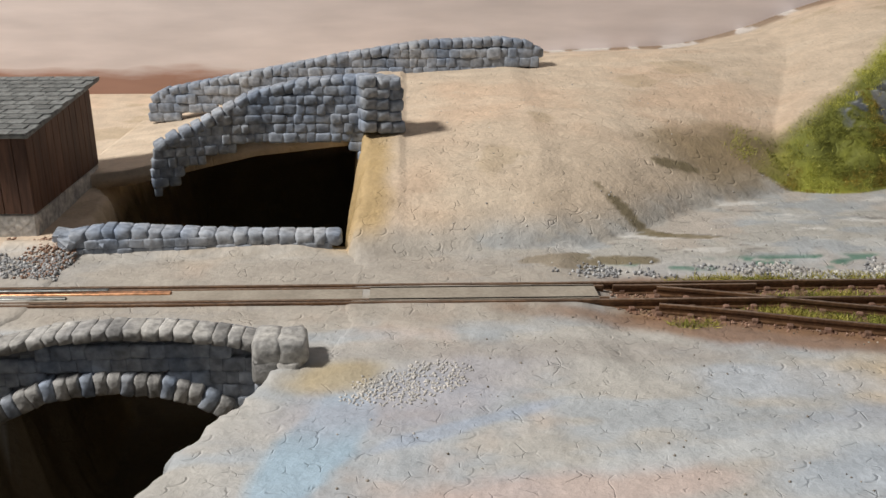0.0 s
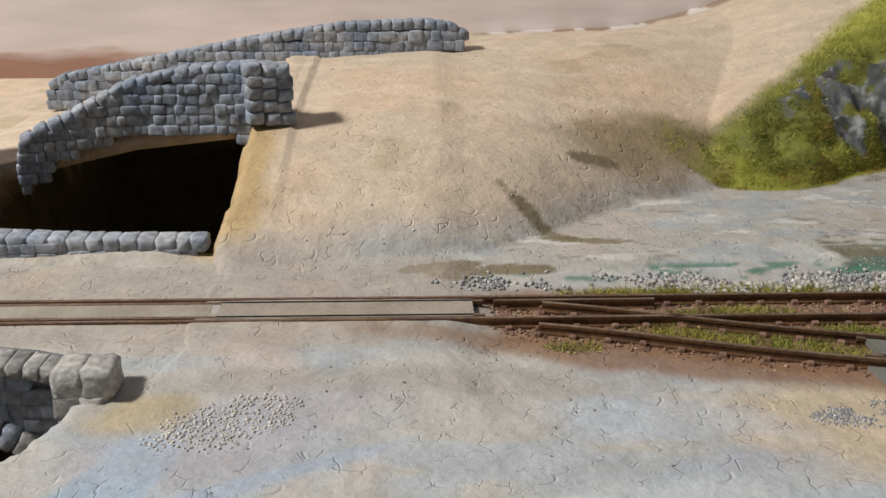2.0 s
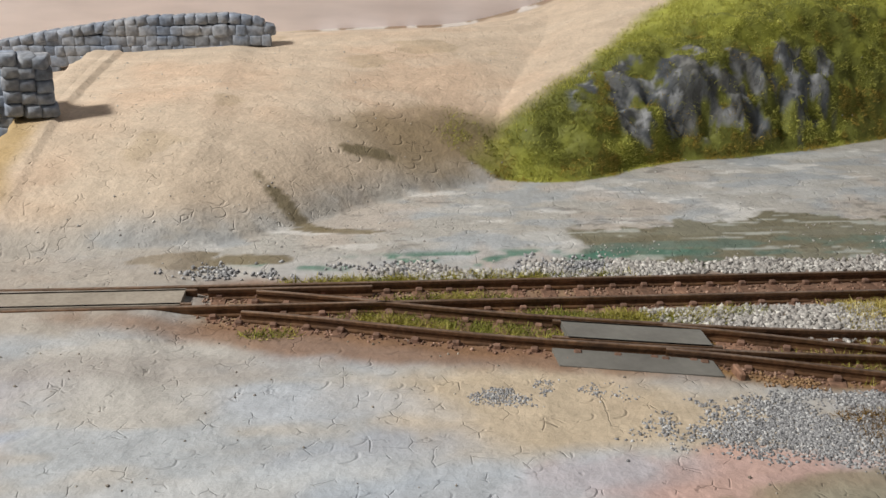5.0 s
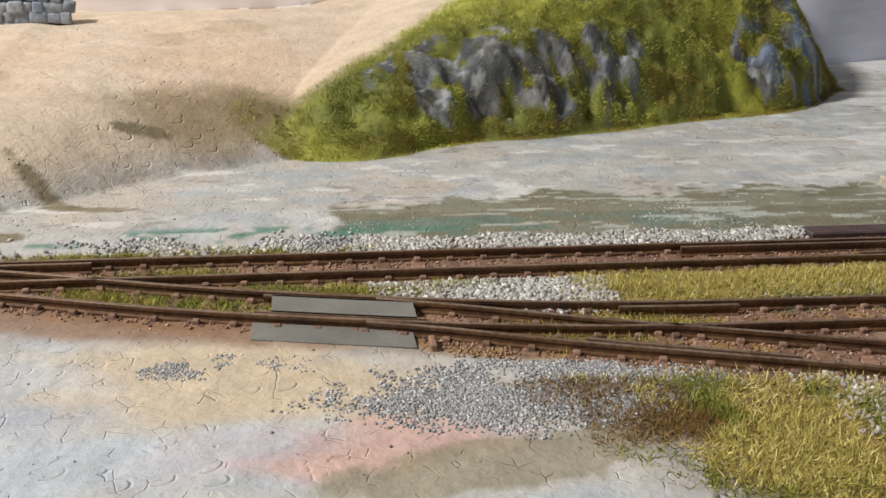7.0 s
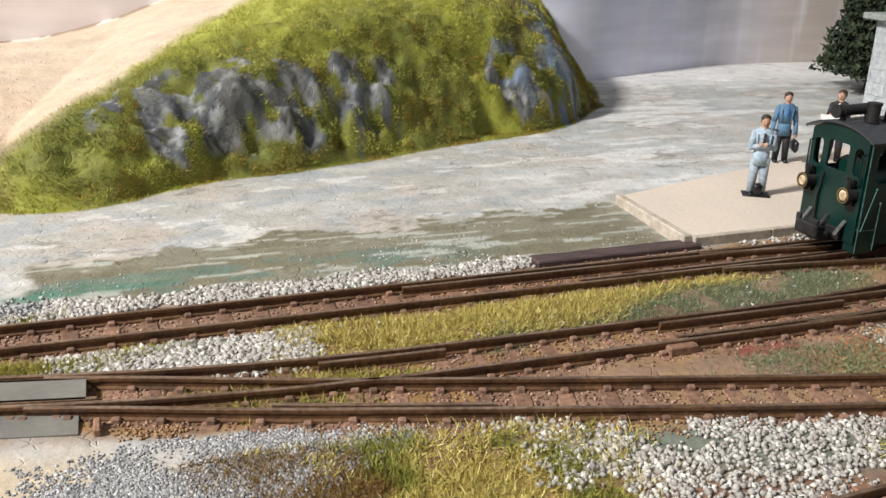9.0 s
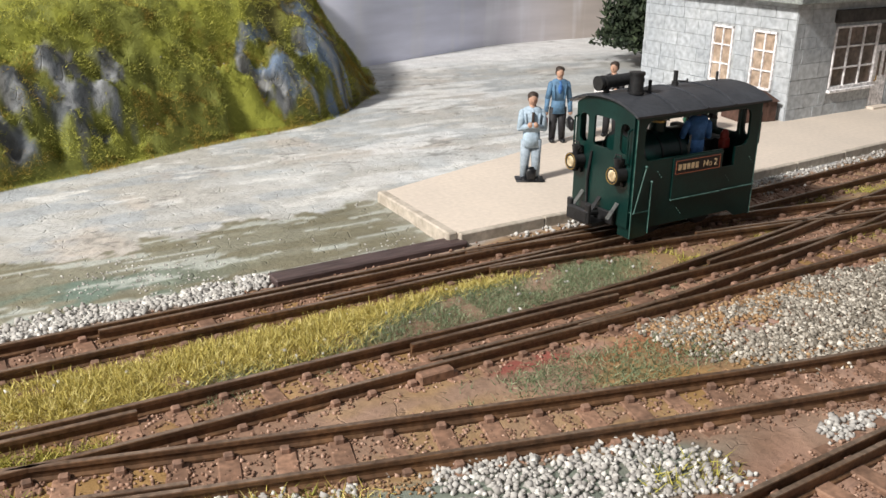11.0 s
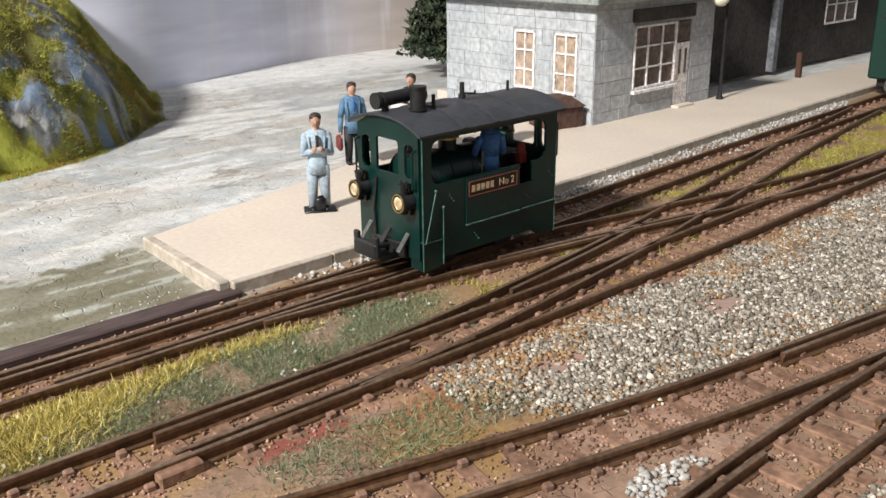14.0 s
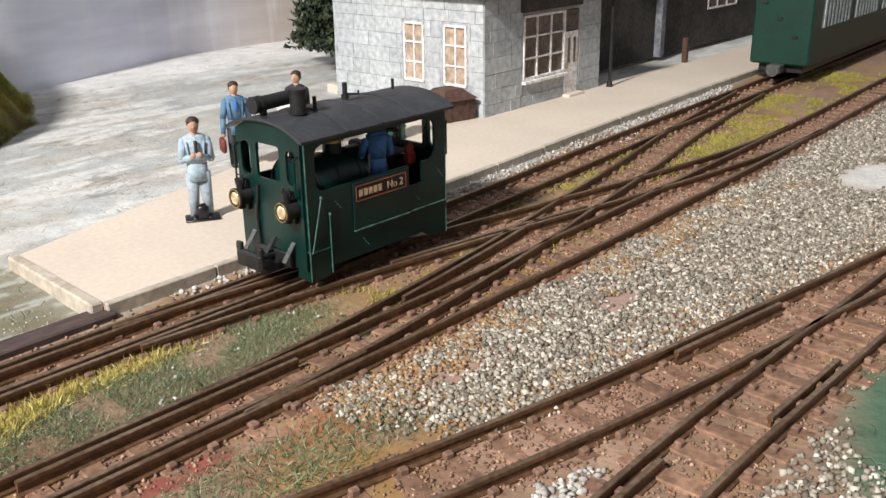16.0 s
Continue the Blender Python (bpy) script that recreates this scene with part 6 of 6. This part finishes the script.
def edge(x, y, v, a=0.25):
    return step(-a, a, v + 0.9 * (fbm(x, y, 0.9, 3, 91) - 0.5))


# bed of brown granules under every track
x, y = scatter(110000, 0.3, 48, -10, 1.2, lambda x, y: step(0.95, 0.5, near_track(x, y)) * 0.75)
gravel("brown_ballast", x, y, 0.036, M_BROWNBAL, "rust-brown fine ballast packed round the sleepers")
# far side of the running line
x, y = scatter(9000, 3.5, 17.6, 0.75, 1.9, lambda x, y: edge(x, y, np.minimum(y - 0.85, 1.4 - y), 0.2) * step(3, 9, x + 2) * step(0.35, 0.5, fbm(x, y, 0.5, 3, 55)))
gravel("white_ballast", x, y, 0.07, M_WHITEBAL, "white ballast heaped along the far rail")
x, y = scatter(5000, -1, 8.5, 1.0, 2.1, lambda x, y: edge(x, y, np.minimum(y - 1.1, 1.6 - y), 0.3) * 0.6 * step(0.4, 0.6, fbm(x, y, 0.7, 3, 56)))
gravel("grey_ballast", x, y, 0.055, M_GREYBAL, "grey and white grit scattered along the far rail")
# white heap between the running line and the loop
x, y = scatter(4500, 7.8, 12.8, -2.2, -0.7, lambda x, y: edge(x, y, np.minimum(np.minimum(x - 8.3, 12.4 - x) * 0.6, np.minimum(y - track_b(x) - 0.72, -0.72 - y) + 0.25)))
gravel("white_ballast", x, y, 0.07, M_WHITEBAL, "white ballast between the diverging tracks")
# grey chippings in front of the loop
x, y = scatter(80000, 5.5, 15, -6.8, -2.8, lambda x, y: edge(x, y, 0.95 - np.hypot((x - 10.5) / 2.7, (y + 4.75 - 0.06 * (x - 10)) / 0.85), 0.4) * clear(x, y) * step(0.3, 0.6, fbm(x, y, 1.4, 3, 57)))
gravel("grey_chippings", x, y, 0.034, M_GREYBAL, "grey glinting stone chippings on the ground", 0.05)
x, y = scatter(16000, 3.6, 8, -4.8, -2.6, lambda x, y: edge(x, y, 0.62 - np.hypot((x - 5.6) / 2.2, (y + 3.6) / 0.5), 0.3) * step(0.52, 0.6, fbm(x, y, 1.6, 3, 63)))
gravel("grey_chippings", x, y, 0.026, M_GREYBAL, "sparse grey chippings pressed into plaster", 0.0)
x, y = scatter(5000, -5.5, -2.0, -5.0, -2.8, lambda x, y: edge(x, y, 0.7 - np.hypot((x + 3.9) / 1.3, (y + 3.7 - 0.3 * (x + 3.9)) / 0.6), 0.3) * 0.6)
gravel("plaster_crumbs", x, y, 0.035, mat("pale_crumbs", (0.55, 0.52, 0.48), (0.47, 0.45, 0.42), 0.8), "pale plaster crumbs pressed into the ground", 0.02)
# white stones before the siding
x, y = scatter(24000, 13.5, 23, -8.2, -4.4, lambda x, y: edge(x, y, np.minimum(np.minimum(track_c(x) - 0.75 - y, y - track_d(x) - 0.75) + 0.2, np.minimum(x - 14.6, 20.3 - x) * 0.5), 0.25) * 0.42 * step(0.38, 0.56, fbm(x, y, 1.2, 3, 58)))
gravel("white_ballast", x, y, 0.06, M_WHITEBAL, "coarse white ballast before the siding")
x, y = scatter(1500, 21, 24, -7.8, -6.2, lambda x, y: edge(x, y, 0.6 - np.hypot((x - 22.3) / 0.9, (y + 7.15) / 0.35), 0.25))
gravel("white_ballast", x, y, 0.065, M_WHITEBAL, "white ballast caught between the converging tracks")
# broad ballast between loop and siding
x, y = scatter(135000, 20, 62, -10, -2.6, lambda x, y: edge(x, y, np.minimum(np.minimum(track_b(x) - 0.85 - y, y - track_c(x) - 0.75) + 0.1, (x - 22.6) * 0.35), 0.25) * step(70, 35, x) * step(0.7, 1.2, np.hypot((x - 37.5) / 1.7, (y + 5.6) / 0.8)) * (1 - 0.93 * np.maximum(blob(x, y, *PINK[0], 0, 0.3, 74), blob(x, y, *PINK[1], 0, 0.3, 73))))
gravel("mixed_ballast", x, y, 0.056, M_MIXBAL, "grey-white ballast spread between the tracks")
x, y = scatter(12000, 22, 36, -4.9, -3.4, lambda x, y: edge(x, y, 0.5 - np.abs(y - track_b(x) + 1.1), 0.3) * 0.8 * step(0.42, 0.55, fbm(x, y, 0.8, 3, 68)))
gravel("ochre_ballast", x, y, 0.052, M_OCHRE, "ochre ballast along the loop rail")
x, y = scatter(16000, 22, 46, -9.5, -5.2, lambda x, y: edge(x, y, 0.22 - np.abs(y - track_c(x) - 0.95), 0.2) * 0.9)
gravel("ochre_ballast", x, y, 0.048, M_OCHRE, "ochre-brown ballast along the siding rail")
x, y = scatter(14000, 7, 17, -6.0, -2.6, lambda x, y: edge(x, y, 0.2 - np.abs(y - track_c(x) + 0.85), 0.2) * step(0.45, 0.58, fbm(x, y, 0.9, 3, 69)) * step(8.5, 10, x))
gravel("ochre_ballast", x, y, 0.036, M_OCHRE, "rusty ochre grit along the diverging rail")
x, y = scatter(170, 12, 24, -2.6, -0.7, lambda x, y: clear(x, y) * 0.6)
gravel("white_ballast", x, y, 0.042, M_WHITEBAL, "stray white stones among the static grass", 0.8)
x, y = scatter(16000, 21, 46, -12, -8.2, lambda x, y: step(0.7, 0.95, near_track(x, y)) * edge(x, y, y - track_d(x) + 2.2) * 0.9 * step(1.1, 1.6, np.hypot((x - 27.0) / 1.5, y + 10.1)))
gravel("mixed_ballast", x, y, 0.062, M_MIXBAL, "grey-white ballast beside the foreground siding")
x, y = scatter(4500, 22.6, 46, 0.5, 2.4, lambda x, y: edge(x, y, np.minimum(plat_edge(x) - 0.12 - y, y - track_a(x) - 0.62) + 0.12, 0.2))
gravel("white_ballast", x, y, 0.06, M_WHITEBAL, "white ballast between platform and rail")
# fibres
x, y = scatter(230000, 11.6, 27, -2.6, -0.6, lambda x, y: edge(x, y, np.minimum(np.minimum(-0.72 - y, y - track_b(x) - 0.7), np.minimum(x - 12.1, 23.0 - x) * 0.4) + 0.15, 0.3) * (0.2 + 0.75 * step(0.34, 0.5, fbm(x, y, 1.8, 3, 84))))
k = x - 17.5 + 6 * (fbm(x, y, 0.7, 3, 77) - 0.5) + rng.normal(0, 0.8, len(x)) < (y + 1.6) * 4.5
fibres("static_grass", x[k], y[k], 0.16, M_STRAW, "straw-yellow static grass between the tracks", 0.7)
fibres("static_grass", x[~k], y[~k], 0.105, M_GRASSD, "short dull-green static grass between the tracks", 0.7)
x, y = scatter(330000, 1, 14, -3.6, 1.6, lambda x, y: np.clip(blob(x, y, 4.9, -1.25, 1.7, 0.35, -17, 0.4, 86) + blob(x, y, 7.6, -1.1, 1.6, 0.3, -8, 0.4, 87) + 0.5 * blob(x, y, 1.6, -1.35, 0.45, 0.16, 0, 0.4, 88) + blob(x, y, 5.2, 0.85, 3.0, 0.2, 0, 0.4, 89) + blob(x, y, 11.2, -3.05, 1.6, 0.25, -16, 0.4, 90) + blob(x, y, 5.0, -0.05, 1.2, 0.25, 0, 0.4, 92) + blob(x, y, 9.6, -1.0, 0.9, 0.22, 0, 0.4, 93) + blob(x, y, 12.6, -2.7, 1.3, 0.22, -3, 0.4, 94) + blob(x, y, 15.2, -2.8, 1.2, 0.2, 0, 0.4, 95) + blob(x, y, 12.4, -3.9, 1.2, 0.25, -16, 0.4, 96), 0, 1) * 0.9 * step(0.06, 0.12, np.abs(np.abs(y - track_a(x)) - G)) * step(0.06, 0.12, np.abs(np.abs(y - track_b(x)) - G)))
y2 = fbm(x, y, 1.4, 3, 78) > 0.5
fibres("static_grass", x[y2], y[y2], 0.17, M_GRASSY, "yellow-green static grass tufts among the points", 0.7)
x, y = x[~y2], y[~y2]
fibres("static_grass", x, y, 0.16, M_GRASSG, "patchy green static grass among the points", 0.6)
x, y = scatter(330000, 10, 19, -10.5, -4.4, lambda x, y: edge(x, y, np.minimum(track_c(x) - 1.0 - y, (x - 11.9) * 0.7 + 0.5 * (y + 6.5)), 0.75) * (0.3 + 0.7 * step(0.36, 0.52, fbm(x, y, 1.4, 3, 114))) * step(16.5, 14.5, x - 0.4 * (y + 6)))
v = fbm(x, y, 0.8, 3, 99) + rng.normal(0, 0.03, len(x))
k = (x - 12.2 + 0.5 * (y + 5) < 3.0 * (v - 0.5) - 0.3) & (y > -6.2)
fibres("static_grass", x[k], y[k], 0.14, M_RUSTG, "rusty brown static grass in the yard", 0.7)
x, y, v = x[~k], y[~k], v[~k]
k = v + 0.14 * step(-6.4, -7.6, y) * step(14.5, 12.5, x) > 0.53
fibres("static_grass", x[k], y[k], 0.17, M_GRASSG, "thick mossy green static grass in the foreground", 0.7)
fibres("static_grass", x[~k], y[~k], 0.17, M_STRAW, "thick straw-yellow static grass in the foreground", 0.7)
x, y = scatter(34000, 17.5, 24, -6.4, -3.4, lambda x, y: edge(x, y, 0.8 - np.hypot((x - 20.6) / 2.4, (y + 4.3 + 0.15 * (x - 20)) / 0.8), 0.3) * step(0.6, 0.85, near_track(x, y)))
fibres("static_grass", x, y, 0.14, M_GRASSD, "dark green static grass tuft patch by the loop", 0.7)
x, y = scatter(220000, 23, 52, -2.8, 1.3, lambda x, y: step(0.22, 0.4, near_track(x, y)) * edge(x, y, np.minimum(track_a(x) - 0.4 - y, y - track_b(x) - 0.4), 0.2) * step(0.41, 0.52, fbm(x, y, 0.8, 3, 85)) * step(0.0, 0.4, fbm(x, y, 2.2, 2, 87) - 0.25))
fibres("static_grass", x, y, 0.15, M_GRASSY, "yellow-green static grass between the crossing rails", 0.7)
x, y = scatter(9000, 19, 25, -9.0, -6.0, lambda x, y: edge(x, y, 0.6 - np.hypot((x - 19.8) / 1.0, (y + 6.9) / 0.5), 0.3))
fibres("static_grass", x, y, 0.2, M_GRASSY, "yellow static grass tuft near the siding", 0.7)


def hill_mask(x, y):
    n = fbm(x, y, 0.35, 4, 5) - 0.5
    g = np.minimum(y - green_foot(x) + 0.5 * n, 26.3 + (y - 14) * 0.42 - x)
    return step(-0.42, -0.2, g) * step(0.4, -0.6, g - 0.9 - 0.42 * (x - 5.2) - 0.05 * np.clip(x - 10, 0, 9) ** 2 + 1.2 * (fbm(x, y, 0.6, 4, 12) - 0.5)) * step(5.0, 6.0, x)


x, y = scatter(1150000, 5, 29, 6.4, 20, lambda x, y: step(6.0, 4.2, y - green_foot(x)) * step(-0.7, -0.5, y - green_foot(x)))
m = hill_mask(x, y)
k = m > 0.02
x, y, m = x[k], y[k], m[k]
z = height(x, y)
gx_, gy_ = (height(x + 0.05, y) - z) / 0.05, (height(x, y + 0.05) - z) / 0.05
area = np.sqrt(1 + gx_ ** 2 + gy_ ** 2)
v = y * 0.5 + 1.1 * z
m = m * np.clip(area / 3.0, 0, 1) * (1 - 0.86 * rocky(x, y)) * (0.12 + 0.88 * step(0.42, 0.52, fbm(x, v, 1.9, 3, 83)))
k = rng.uniform(0, 1, len(x)) < m
x, y, z, v, area = x[k], y[k], z[k], v[k], area[k]
nrm = np.stack([-gx_[k], -gy_[k], np.ones(len(x))], 1) / area[:, None]
# light on crest and flatter slopes is put in as brighter fibres
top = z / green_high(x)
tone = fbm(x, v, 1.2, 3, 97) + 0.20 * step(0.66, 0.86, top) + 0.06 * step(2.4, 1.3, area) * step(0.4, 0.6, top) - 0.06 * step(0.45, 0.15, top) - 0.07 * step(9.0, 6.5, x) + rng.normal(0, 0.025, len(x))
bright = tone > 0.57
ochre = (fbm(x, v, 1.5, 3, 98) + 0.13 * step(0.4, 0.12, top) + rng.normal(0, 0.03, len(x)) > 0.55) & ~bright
pts = np.stack([x, y, z - 0.015], 1)
for k, mt, size, lab in ((bright, M_GRASSL, 0.11, "yellow-green static grass along the bank, brightened for its lit top"), (ochre, M_GRASSO, 0.11, "ochre-brown static grass on the bank"), (~bright & ~ochre, M_GRASSG, 0.12, "mossy green static grass on the steep bank")):
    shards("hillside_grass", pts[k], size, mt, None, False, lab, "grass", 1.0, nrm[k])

# pale flecks and crumbs over the road and the sand
x, y = scatter(5200, -4, 34, 1.6, 13, lambda x, y: 0.05 + 0.5 * step(0.62, 0.7, fbm(x, y, 0.8, 3, 61)) * step(8, 4, y))
k = (height(x, y) < 2.6) & (near_track(x, y) > 0.8) & ((x < 21) | (y > 7.6))
gravel("plaster_flecks", x[k], y[k], 0.032, M_WHITEBAL, "white plaster flecks scattered on the road", 0.1)
x, y = scatter(5000, 8, 21, 1.3, 3.4, lambda x, y: step(0.5, 0.62, fbm(x * 0.5, y * 1.5, 1.2, 3, 64)) * 0.35)
gravel("plaster_flecks", x, y, 0.028, M_WHITEBAL, "white flecks on the olive wash beside the track", 0.1)
x, y = scatter(1500, -5, 9, -8, -1.2, lambda x, y: 0.04 + 0.4 * step(0.6, 0.7, fbm(x, y, 0.7, 3, 62)))
gravel("plaster_flecks", x, y, 0.03, M_MIXBAL, "plaster flecks scattered on the painted ground", 0.1)

x, y = scatter(7000, -18, -8.5, 0.9, 2.4, lambda x, y: edge(x, y, np.minimum(y - 1.15, 2.2 - y), 0.3) * 0.7)
k = height(x, y) > -0.1
gravel("grey_ballast", x[k], y[k], 0.05, M_GREYBAL, "dark grit spread between track and shed")
x, y = scatter(7000, -18, -9.5, 1.0, 3.2, lambda x, y: step(0.55, 0.7, fbm(x, y, 0.6, 3, 59)) * 0.6)
k = height(x, y) > -0.1
gravel("brown_ballast", x[k], y[k], 0.045, M_BROWNBAL, "rust-brown grit by the shed")
